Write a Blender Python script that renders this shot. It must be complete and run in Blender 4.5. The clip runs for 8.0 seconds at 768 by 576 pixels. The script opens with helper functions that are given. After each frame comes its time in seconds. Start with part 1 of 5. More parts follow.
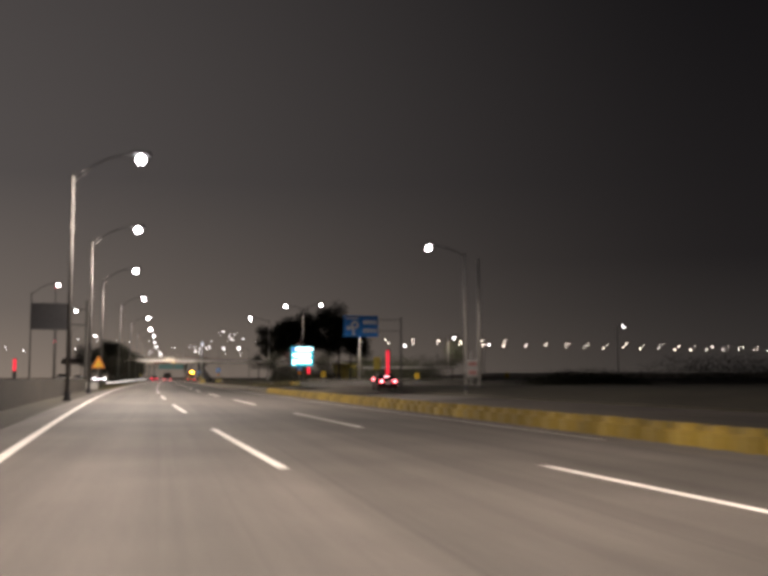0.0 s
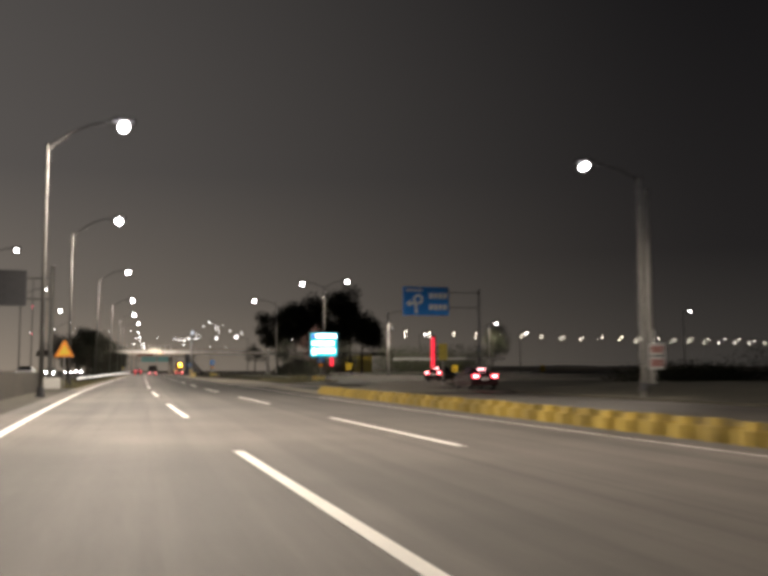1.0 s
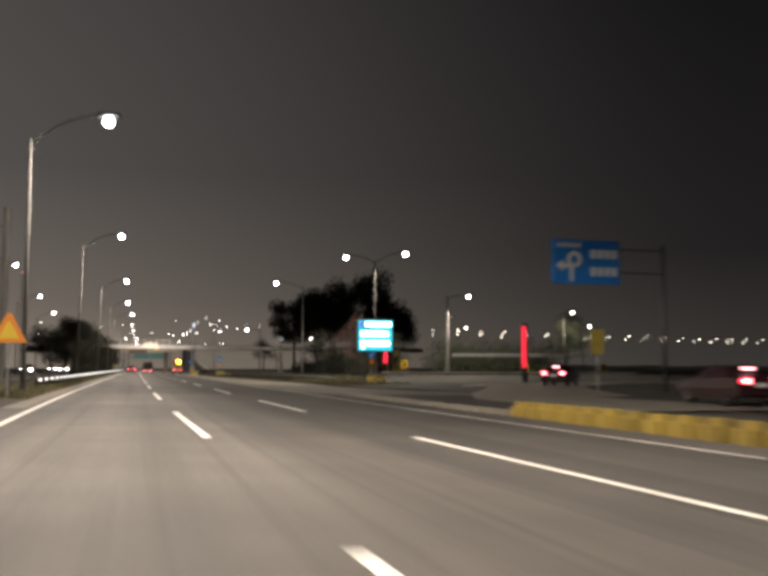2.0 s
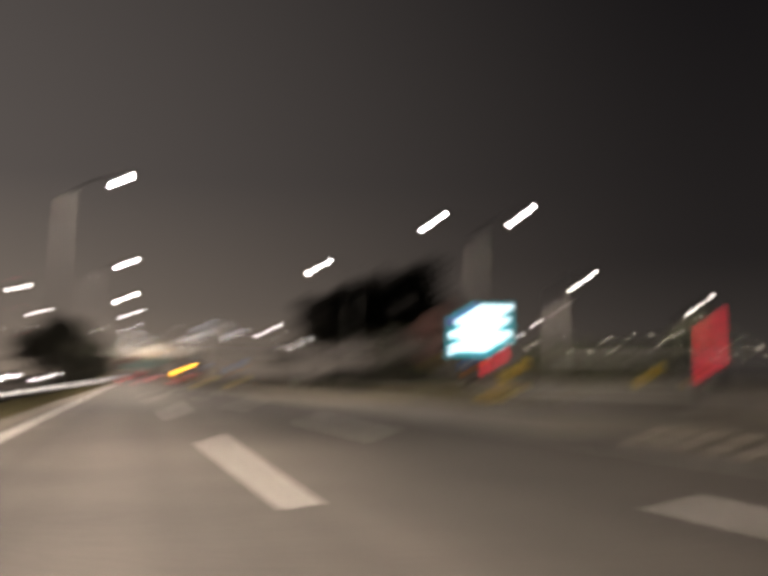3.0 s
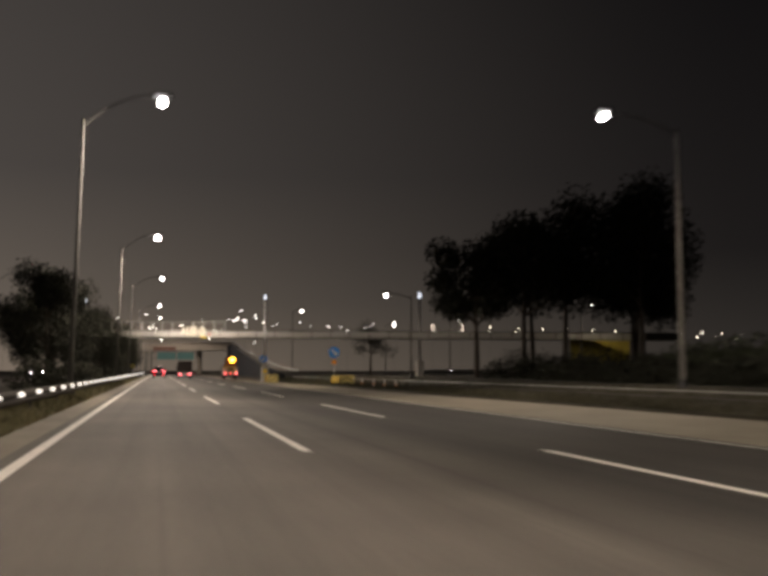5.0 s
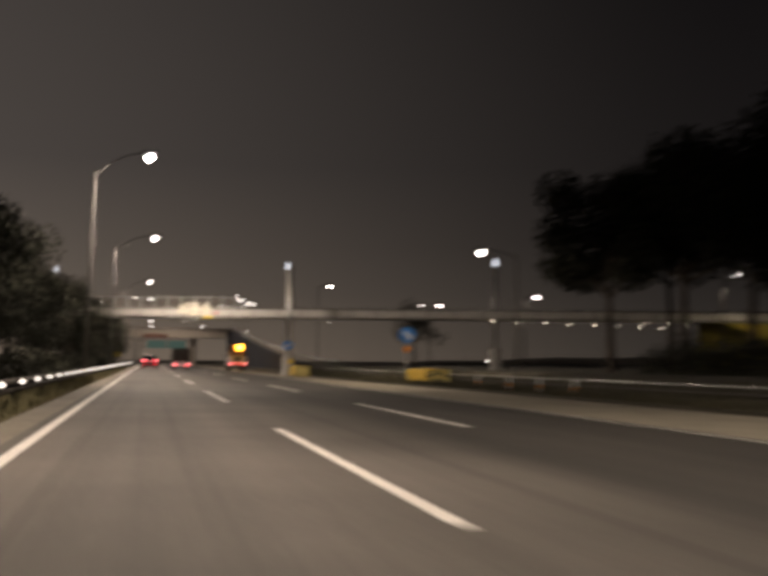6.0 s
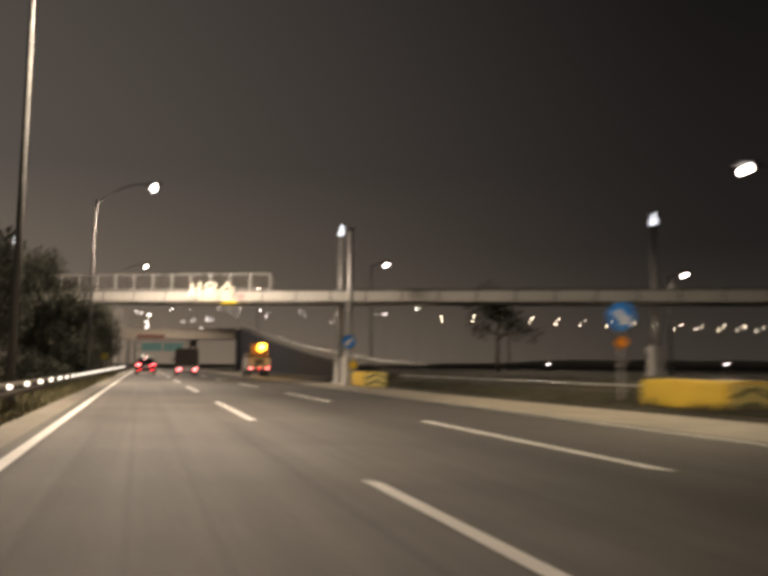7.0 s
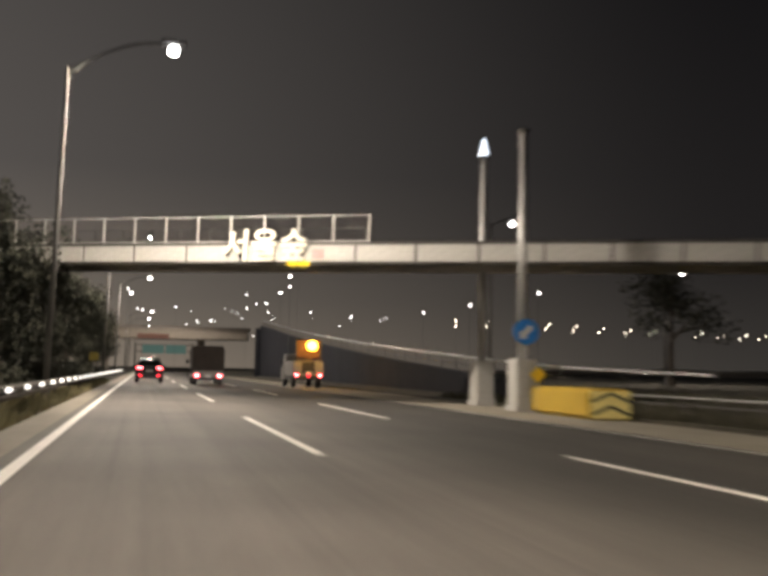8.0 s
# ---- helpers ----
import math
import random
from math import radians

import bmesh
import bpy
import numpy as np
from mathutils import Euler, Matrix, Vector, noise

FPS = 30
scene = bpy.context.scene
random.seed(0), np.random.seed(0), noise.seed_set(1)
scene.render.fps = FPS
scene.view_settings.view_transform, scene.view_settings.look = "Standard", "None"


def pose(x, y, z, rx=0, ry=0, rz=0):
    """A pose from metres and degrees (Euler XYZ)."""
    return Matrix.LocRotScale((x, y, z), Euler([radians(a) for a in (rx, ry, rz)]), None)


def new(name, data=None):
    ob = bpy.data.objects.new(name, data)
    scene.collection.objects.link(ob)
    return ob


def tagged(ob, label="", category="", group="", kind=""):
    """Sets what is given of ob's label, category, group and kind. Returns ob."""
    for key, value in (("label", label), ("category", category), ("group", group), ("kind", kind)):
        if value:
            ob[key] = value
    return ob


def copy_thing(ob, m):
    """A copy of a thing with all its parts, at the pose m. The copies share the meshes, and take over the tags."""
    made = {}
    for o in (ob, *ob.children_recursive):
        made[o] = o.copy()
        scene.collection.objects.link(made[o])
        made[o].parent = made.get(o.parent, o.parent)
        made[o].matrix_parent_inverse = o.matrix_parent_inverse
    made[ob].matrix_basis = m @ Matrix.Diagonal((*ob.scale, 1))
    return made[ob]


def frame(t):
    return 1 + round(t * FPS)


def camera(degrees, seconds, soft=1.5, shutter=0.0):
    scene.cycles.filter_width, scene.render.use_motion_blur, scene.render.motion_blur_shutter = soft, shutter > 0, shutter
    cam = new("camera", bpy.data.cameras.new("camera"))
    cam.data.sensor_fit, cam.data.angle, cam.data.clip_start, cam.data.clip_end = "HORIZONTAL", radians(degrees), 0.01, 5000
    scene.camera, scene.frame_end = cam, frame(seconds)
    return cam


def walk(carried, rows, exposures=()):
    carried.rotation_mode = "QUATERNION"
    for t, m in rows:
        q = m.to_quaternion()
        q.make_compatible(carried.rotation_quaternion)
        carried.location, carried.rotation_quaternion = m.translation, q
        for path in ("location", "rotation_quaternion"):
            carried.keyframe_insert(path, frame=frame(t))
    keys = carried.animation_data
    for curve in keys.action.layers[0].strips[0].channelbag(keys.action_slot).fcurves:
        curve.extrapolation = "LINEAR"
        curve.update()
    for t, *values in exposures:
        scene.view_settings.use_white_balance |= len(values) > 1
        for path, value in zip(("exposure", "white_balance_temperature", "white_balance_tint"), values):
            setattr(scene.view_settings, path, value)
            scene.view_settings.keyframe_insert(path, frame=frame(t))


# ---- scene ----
# Night drive along a riverside expressway: x to the right, y along the road, z up.
PATH = [
    (0, pose(0.000, 0.000, 1.150, 95.340, 0.102, -13.033)),
    (0.5, pose(-0.464, 14.132, 1.150, 95.173, 0.032, -13.627)),
    (1, pose(-0.871, 28.210, 1.150, 94.941, 0.098, -14.107)),
    (1.2, pose(-1.012, 33.826, 1.150, 94.788, -0.054, -14.112)),
    (2.5, pose(-1.638, 70.122, 1.150, 94.899, -0.204, -14.797)),
    (2.9, pose(-1.880, 81.217, 1.150, 95.210, -0.178, -14.829)),
    (2.967, pose(-1.920, 83.063, 1.150, 96.463, -1.728, -16.757)),
    (3, pose(-1.940, 83.985, 1.150, 95.367, -0.231, -14.807)),
    (3.033, pose(-1.956, 84.909, 1.150, 94.265, 1.268, -12.837)),
    (3.1, pose(-1.987, 86.752, 1.150, 95.398, -0.380, -14.652)),
    (3.5, pose(-2.174, 97.795, 1.150, 95.314, -0.873, -14.287)),
    (3.9, pose(-2.350, 108.805, 1.150, 95.633, -0.319, -13.351)),
    (3.967, pose(-2.378, 110.636, 1.150, 97.240, -0.295, -13.059)),
    (4, pose(-2.394, 111.552, 1.150, 95.830, -0.295, -13.234)),
    (4.033, pose(-2.402, 112.468, 1.150, 94.422, -0.295, -13.411)),
    (4.1, pose(-2.419, 114.296, 1.150, 95.718, -0.374, -13.300)),
    (4.5, pose(-2.523, 125.254, 1.150, 95.327, -0.259, -13.062)),
    (4.7, pose(-2.564, 130.720, 1.150, 95.186, -0.123, -13.238)),
    (5.8, pose(-2.675, 160.630, 1.150, 94.412, -0.301, -13.884)),
    (5.967, pose(-2.681, 165.138, 1.150, 94.456, -0.413, -14.380)),
    (6, pose(-2.681, 166.040, 1.150, 94.399, -0.413, -14.002)),
    (6.033, pose(-2.681, 166.940, 1.150, 94.341, -0.413, -13.622)),
    (6.5, pose(-2.679, 179.529, 1.150, 94.259, -0.453, -14.110)),
    (6.9, pose(-2.687, 190.281, 1.150, 94.558, -0.374, -14.298)),
    (6.967, pose(-2.689, 192.069, 1.150, 94.710, -0.262, -14.500)),
    (7, pose(-2.689, 192.963, 1.150, 94.576, -0.262, -14.296)),
    (7.033, pose(-2.693, 193.857, 1.150, 94.450, -0.262, -14.100)),
    (7.1, pose(-2.698, 195.644, 1.150, 94.590, -0.465, -14.271)),
    (7.5, pose(-2.734, 206.344, 1.150, 94.349, -0.576, -14.194)),
    (8, pose(-2.801, 219.671, 1.150, 94.937, -1.000, -14.305)),
]
cam = camera(43.8, 8.0, soft=4.1, shutter=0.6)
walk(cam, PATH, [(0.0, -0.13, 6200, 18), (0.5, 0.12, 6300, 17), (1.0, 0.1, 6200, 12), (1.2, 0.1, 6200, 12), (2.5, -0.1, 6150, 14), (3.0, 0.1, 6500, 17), (3.5, 0.2, 6450, 17), (4.0, 0.1, 6400, 15), (4.5, -0.45, 6650, 18), (4.7, -0.5, 6450, 14),
                 (5.8, -0.5, 6650, 18), (6.5, -0.33, 6650, 13), (7.0, 0.0, 6900, 15), (7.5, -0.36, 6500, 13), (8.0, 0.0, 6250, 12)])

# ---- world and light ----
LAMP_WATTS = 13500.0

world = bpy.data.worlds.new("night_sky")
scene.world = world
world.use_nodes = True
wn, wl = world.node_tree.nodes, world.node_tree.links
sky_coord = wn.new("ShaderNodeTexCoord")
sky_axes = wn.new("ShaderNodeSeparateXYZ")
wl.new(sky_coord.outputs["Generated"], sky_axes.inputs[0])


def sky_band(stops):
    ramp = wn.new("ShaderNodeValToRGB")
    els = ramp.color_ramp.elements
    els[0].position, els[0].color = stops[0][0], (*stops[0][1], 1)
    els[1].position, els[1].color = stops[-1][0], (*stops[-1][1], 1)
    for at, colour in stops[1:-1]:
        els.new(at).color = (*colour, 1)
    wl.new(sky_axes.outputs["Z"], ramp.inputs[0])
    return ramp.outputs[0]


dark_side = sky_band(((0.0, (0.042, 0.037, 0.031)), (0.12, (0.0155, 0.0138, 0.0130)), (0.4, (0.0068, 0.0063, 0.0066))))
city_side = sky_band(((0.0, (0.320, 0.258, 0.190)), (0.07, (0.200, 0.168, 0.132)), (0.2, (0.112, 0.099, 0.086)), (0.7, (0.080, 0.073, 0.067))))
glow = wn.new("ShaderNodeVectorMath")
glow.operation = "DOT_PRODUCT"
glow.inputs[1].default_value = Vector((-0.5, 0.86, 0.06)).normalized()
wl.new(sky_coord.outputs["Generated"], glow.inputs[0])
spread = wn.new("ShaderNodeMapRange")
spread.inputs["From Min"].default_value, spread.inputs["From Max"].default_value = 0.38, 1.0
wl.new(glow.outputs["Value"], spread.inputs["Value"])
amount = wn.new("ShaderNodeMath")
amount.operation = "POWER"
amount.inputs[1].default_value = 1.95
wl.new(spread.outputs[0], amount.inputs[0])
sky_mix = wn.new("ShaderNodeMix")
sky_mix.data_type = "RGBA"
wl.new(amount.outputs[0], sky_mix.inputs[0])
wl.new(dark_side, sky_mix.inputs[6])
wl.new(city_side, sky_mix.inputs[7])
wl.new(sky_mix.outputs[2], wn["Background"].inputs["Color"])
wn["Background"].inputs["Strength"].default_value = 1.0


# ---- materials ----
def material(name, color, rough=0.7, metal=0.0, vary=0.25, scale=3.0, fine=40.0, bump=0.15, emit=None, power=0.0,
             per_piece=0.0, spec=0.5):
    m = bpy.data.materials.new(name)
    m.use_nodes = True
    n, l = m.node_tree.nodes, m.node_tree.links
    b = n["Principled BSDF"]
    b.inputs["Roughness"].default_value = rough
    b.inputs["Metallic"].default_value = metal
    b.inputs["Specular IOR Level"].default_value = spec
    b.inputs["Base Color"].default_value = (*color, 1)
    if emit:
        b.inputs["Emission Color"].default_value = (*emit, 1)
        b.inputs["Emission Strength"].default_value = power
    if vary > 0:
        tc = n.new("ShaderNodeTexCoord")
        big, small = n.new("ShaderNodeTexNoise"), n.new("ShaderNodeTexNoise")
        big.inputs["Scale"].default_value, small.inputs["Scale"].default_value = scale, fine
        big.inputs["Detail"].default_value, small.inputs["Detail"].default_value = 5, 3
        l.new(tc.outputs["Object"], big.inputs["Vector"])
        l.new(tc.outputs["Object"], small.inputs["Vector"])
        add = n.new("ShaderNodeMath")
        add.operation = "ADD"
        l.new(big.outputs["Fac"], add.inputs[0])
        l.new(small.outputs["Fac"], add.inputs[1])
        last = add.outputs[0]
        if per_piece > 0:
            info = n.new("ShaderNodeObjectInfo")
            mad = n.new("ShaderNodeMath")
            mad.operation = "MULTIPLY_ADD"
            mad.inputs[1].default_value = per_piece
            l.new(info.outputs["Random"], mad.inputs[0])
            l.new(last, mad.inputs[2])
            last = mad.outputs[0]
        rng = n.new("ShaderNodeMapRange")
        rng.inputs["From Min"].default_value, rng.inputs["From Max"].default_value = 0.6, 1.4 + per_piece
        rng.inputs["To Min"].default_value, rng.inputs["To Max"].default_value = 1 - vary, 1 + vary
        l.new(last, rng.inputs["Value"])
        hsv = n.new("ShaderNodeHueSaturation")
        hsv.inputs["Color"].default_value = (*color, 1)
        l.new(rng.outputs[0], hsv.inputs["Value"])
        l.new(hsv.outputs[0], b.inputs["Base Color"])
        if bump > 0:
            bp = n.new("ShaderNodeBump")
            bp.inputs["Strength"].default_value = bump
            bp.inputs["Distance"].default_value = 0.02
            l.new(small.outputs["Fac"], bp.inputs["Height"])
            l.new(bp.outputs[0], b.inputs["Normal"])
    return m


def glass(name, color, rough=0.05):
    m = bpy.data.materials.new(name)
    m.use_nodes = True
    b = m.node_tree.nodes["Principled BSDF"]
    b.inputs["Base Color"].default_value = (*color, 1)
    b.inputs["Roughness"].default_value = rough
    b.inputs["Coat Weight"].default_value = 0.6
    return m


def road_asphalt():
    """Worn asphalt: grains, long wheel tracks and tar seams along the lanes, and right lanes darkened for newer
    surfacing and weaker lamp light.
    """
    m = material("asphalt", (0.088, 0.077, 0.067), 0.8, vary=0.28, scale=0.35, fine=14.0, bump=0.3)
    n, l = m.node_tree.nodes, m.node_tree.links
    hsv = next(k for k in n if k.bl_idname == "ShaderNodeHueSaturation")
    b = n["Principled BSDF"]
    tc = n.new("ShaderNodeTexCoord")
    stretch = n.new("ShaderNodeMapping")
    stretch.inputs["Scale"].default_value = (1.0, 0.018, 1.0)
    l.new(tc.outputs["Object"], stretch.inputs["Vector"])
    tracks = n.new("ShaderNodeTexNoise")
    tracks.inputs["Scale"].default_value, tracks.inputs["Detail"].default_value = 1.1, 3
    l.new(stretch.outputs[0], tracks.inputs["Vector"])
    patch = n.new("ShaderNodeTexNoise")
    patch.inputs["Scale"].default_value, patch.inputs["Detail"].default_value = 0.14, 5
    l.new(tc.outputs["Object"], patch.inputs["Vector"])
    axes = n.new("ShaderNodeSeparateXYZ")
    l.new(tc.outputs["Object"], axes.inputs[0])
    # Darker to the right: resurfaced lanes, and the lamps' falloff put into the colour.
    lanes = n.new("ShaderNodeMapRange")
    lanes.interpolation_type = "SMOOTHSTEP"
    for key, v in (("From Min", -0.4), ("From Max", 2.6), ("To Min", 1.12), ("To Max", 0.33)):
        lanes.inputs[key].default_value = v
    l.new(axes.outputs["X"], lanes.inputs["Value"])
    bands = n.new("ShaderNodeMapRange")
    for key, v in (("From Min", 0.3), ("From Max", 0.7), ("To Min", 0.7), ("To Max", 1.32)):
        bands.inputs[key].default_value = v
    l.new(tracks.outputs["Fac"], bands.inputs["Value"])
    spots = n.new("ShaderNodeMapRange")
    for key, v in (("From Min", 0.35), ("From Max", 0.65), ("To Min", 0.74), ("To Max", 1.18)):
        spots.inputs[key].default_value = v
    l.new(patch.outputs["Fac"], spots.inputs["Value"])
    dim_resurfaced = n.new("ShaderNodeMapRange")
    dim_resurfaced.interpolation_type = "SMOOTHSTEP"
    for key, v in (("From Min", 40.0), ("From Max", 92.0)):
        dim_resurfaced.inputs[key].default_value = v
    l.new(axes.outputs["Y"], dim_resurfaced.inputs["Value"])
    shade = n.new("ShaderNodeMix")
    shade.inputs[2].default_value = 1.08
    l.new(dim_resurfaced.outputs[0], shade.inputs[0])
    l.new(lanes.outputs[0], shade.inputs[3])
    thin = n.new("ShaderNodeMapping")
    thin.inputs["Scale"].default_value = (1.0, 0.006, 1.0)
    l.new(tc.outputs["Object"], thin.inputs["Vector"])
    seam_noise = n.new("ShaderNodeTexNoise")
    seam_noise.inputs["Scale"].default_value, seam_noise.inputs["Detail"].default_value = 3.4, 2
    l.new(thin.outputs[0], seam_noise.inputs["Vector"])
    seams = n.new("ShaderNodeMapRange")
    for key, v in (("From Min", 0.32), ("From Max", 0.42), ("To Min", 0.8), ("To Max", 1.0)):
        seams.inputs[key].default_value = v
    l.new(seam_noise.outputs["Fac"], seams.inputs["Value"])
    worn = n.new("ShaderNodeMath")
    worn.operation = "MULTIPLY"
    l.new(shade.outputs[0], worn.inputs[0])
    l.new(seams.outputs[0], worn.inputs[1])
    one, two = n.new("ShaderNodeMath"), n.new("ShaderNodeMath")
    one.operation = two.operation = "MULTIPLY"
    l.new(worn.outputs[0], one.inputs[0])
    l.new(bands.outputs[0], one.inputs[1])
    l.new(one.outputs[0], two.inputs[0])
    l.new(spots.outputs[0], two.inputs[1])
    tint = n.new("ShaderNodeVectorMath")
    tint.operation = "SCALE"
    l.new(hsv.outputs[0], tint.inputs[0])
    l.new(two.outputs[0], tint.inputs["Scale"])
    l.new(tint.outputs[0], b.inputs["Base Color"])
    return m


CONCRETE = material("shoulder_concrete", (0.215, 0.190, 0.148), 0.85, vary=0.3, scale=0.5, fine=9.0, bump=0.25)
GORE_GREY = material("dirty_paving", (0.145, 0.130, 0.105), 0.9, vary=0.45, scale=0.6, fine=7.0, bump=0.3)
GRASS_SOIL = material("grass_soil", (0.040, 0.035, 0.023), 0.95, vary=0.5, scale=0.25, fine=5.0, bump=0.6)
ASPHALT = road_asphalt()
PAINT = material("road_paint", (0.78, 0.75, 0.70), 0.6, vary=0.18, scale=1.2, fine=22.0, bump=0.1)
YELLOW_KERB = material("yellow_kerb_paint", (0.25, 0.175, 0.026), 0.75, vary=0.45, scale=1.5, fine=14.0, bump=0.3, per_piece=1.2)
YELLOW_PLASTIC = material("yellow_plastic", (0.46, 0.31, 0.02), 0.5, vary=0.15, scale=1.2, fine=20.0, bump=0.05)
GALVANISED = material("galvanised_steel", (0.42, 0.42, 0.41), 0.45, 0.6, vary=0.2, scale=1.0, fine=18.0, bump=0.05)
POLE_GREY = material("grey_pole_paint", (0.090, 0.087, 0.082), 0.8, vary=0.15, scale=0.8, fine=12.0, bump=0.05)
# Pole paint raised in colour to stand in for headlights on the shafts.
POLE_BRIGHTENED = material("brightened_pole_paint", (0.36, 0.35, 0.33), 0.7, vary=0.15, scale=0.8, fine=12.0, bump=0.05)
ARM_PAINT = material("grey_arm_paint", (0.060, 0.058, 0.055), 0.6, vary=0.15, bump=0.0)
DARK_STEEL = material("dark_steel", (0.06, 0.06, 0.065), 0.5, 0.4, vary=0.2, bump=0.05)
LAMP_GLASS = material("lamp_glass_lit", (0.9, 0.9, 0.85), 0.3, vary=0, emit=(1.0, 0.96, 0.88), power=90.0)
LAMP_GLASS_FAR = material("lamp_glass_dim_lit", (0.9, 0.9, 0.85), 0.3, vary=0, emit=(1.0, 0.95, 0.85), power=28.0)
FAR_LAMP = material("far_lamp_lit", (0.9, 0.85, 0.75), 0.3, vary=0, emit=(1.0, 0.86, 0.62), power=30.0)
FAR_LAMP_WHITE = material("far_lamp_white_lit", (0.9, 0.9, 0.85), 0.3, vary=0, emit=(1.0, 0.94, 0.84), power=20.0)
SPIRE = material("spire_glass_lit", (0.8, 0.85, 0.9), 0.3, vary=0, emit=(0.85, 0.92, 1.0), power=2.2)
HOARDING = material("yellow_hoarding", (0.45, 0.36, 0.06), 0.6, vary=0.25, scale=0.6, fine=6.0, bump=0.1)
TAIL_RED = material("tail_light_lit", (0.5, 0.01, 0.02), 0.2, vary=0, emit=(1.0, 0.035, 0.06), power=6.0)
HEADLIGHT = material("headlight_lit", (0.9, 0.9, 0.9), 0.2, vary=0, emit=(1.0, 0.95, 0.88), power=60.0)
EMBLEM_PINK = material("faded_emblem", (0.5, 0.26, 0.24), 0.5, vary=0.2, bump=0.02)
TAIL_CORE = material("tail_light_core_lit", (0.8, 0.3, 0.3), 0.2, vary=0, emit=(1.0, 0.42, 0.42), power=10.0)
AMBER = material("amber_beacon_lit", (0.8, 0.4, 0.02), 0.2, vary=0, emit=(1.0, 0.46, 0.03), power=30.0)
# Emission on the reflectors stands in for headlight thrown back.
REFLECTOR = material("reflector_white_glow", (0.9, 0.9, 0.85), 0.2, vary=0, emit=(1.0, 0.93, 0.82), power=2.6)
SCREEN_CYAN = material("screen_cyan_lit", (0.05, 0.4, 0.42), 0.3, vary=0, emit=(0.04, 0.62, 0.70), power=1.25)
SCREEN_WHITE = material("screen_white_lit", (0.7, 0.9, 0.95), 0.3, vary=0, emit=(0.75, 0.97, 1.0), power=6.0)
SCREEN_BLUE = material("screen_blue_lit", (0.1, 0.1, 0.4), 0.3, vary=0, emit=(0.16, 0.24, 0.75), power=0.9)
RED_FAR = material("red_obstruction_lit", (0.6, 0.02, 0.03), 0.3, vary=0, emit=(1.0, 0.10, 0.16), power=4.0)
RED_NEON = material("red_led_lit", (0.6, 0.02, 0.03), 0.3, vary=0, emit=(1.0, 0.03, 0.055), power=1.6)
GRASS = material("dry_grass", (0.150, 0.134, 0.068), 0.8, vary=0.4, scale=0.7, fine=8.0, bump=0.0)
# Same grass scaled darker: the right verge's dimmer light is in the colour.
GRASS_DIMMED = material("dimmed_grass", (0.052, 0.047, 0.026), 0.8, vary=0.4, scale=0.7, fine=8.0, bump=0.0)
SIGN_BLUE = material("sign_blue_sheeting", (0.03, 0.23, 0.72), 0.35, vary=0.08, scale=2.0, bump=0.02)
SIGN_WHITE = material("sign_white_sheeting", (0.75, 0.75, 0.75), 0.35, vary=0.05, bump=0.02)
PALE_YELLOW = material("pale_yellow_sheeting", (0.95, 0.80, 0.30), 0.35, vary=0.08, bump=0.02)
SIGN_YELLOW = material("sign_yellow_sheeting", (0.85, 0.60, 0.03), 0.35, vary=0.08, bump=0.02)
SIGN_BLACK = material("sign_black_sheeting", (0.02, 0.02, 0.02), 0.4, vary=0.1, bump=0.02)
# Faint emission in the green replaces light falling on the far panels.
SIGN_GREEN = material("sign_green_glow", (0.05, 0.20, 0.14), 0.4, vary=0.08, emit=(0.16, 0.26, 0.21), power=0.42)
BANNER_RED = material("faded_red_cloth", (0.11, 0.05, 0.038), 0.8, vary=0.2, bump=0.02)
SIGN_ORANGE = material("sign_orange_sheeting", (0.85, 0.28, 0.01), 0.35, vary=0.06, bump=0.02)
WORK_PAINT = material("dull_truck_paint", (0.14, 0.13, 0.12), 0.5, vary=0.2, bump=0.02)
CAB_PALE = material("pale_truck_paint", (0.3, 0.29, 0.28), 0.4, vary=0.12, bump=0.02)
RAIL_BROWN = material("dirty_rail_steel", (0.055, 0.045, 0.036), 0.85, vary=0.35, scale=1.0, fine=12.0, bump=0.1, spec=0.2)
RUST_PAINT = material("rust_red_paint", (0.10, 0.045, 0.032), 0.7, vary=0.3, scale=2.0, fine=12.0, bump=0.05)
WEATHERED = material("weathered_steel", (0.075, 0.07, 0.062), 0.7, 0.3, vary=0.35, scale=1.0, fine=12.0, bump=0.1)
GREY_KERB = material("grey_kerb_concrete", (0.2, 0.18, 0.145), 0.85, vary=0.3, scale=1.5, fine=14.0, bump=0.3, per_piece=0.2)
MEDIAN_SOIL = material("median_soil", (0.042, 0.034, 0.024), 0.95, vary=0.4, scale=0.6, fine=7.0, bump=0.5)
BRIDGE_WHITE = material("bridge_white_paint", (0.40, 0.39, 0.365), 0.6, vary=0.18, scale=0.6, fine=8.0, bump=0.1)
LETTER_CREAM = material("letter_cream_paint", (0.70, 0.66, 0.54), 0.5, vary=0.06, bump=0.03)
BARK = material("bark", (0.05, 0.038, 0.028), 0.9, vary=0.4, scale=4.0, fine=25.0, bump=0.6)
LEAF = material("dark_leaves", (0.040, 0.041, 0.031), 0.8, vary=0.5, scale=0.8, fine=6.0, bump=0.0, spec=0.1)
SLIP_ASPHALT = material("slip_asphalt", (0.22, 0.198, 0.170), 0.85, vary=0.3, scale=0.4, fine=9.0, bump=0.25)
LEAF_BRIGHT = material("hedge_leaves", (0.041, 0.048, 0.022), 0.7, vary=0.5, scale=0.8, fine=6.0, bump=0.0)
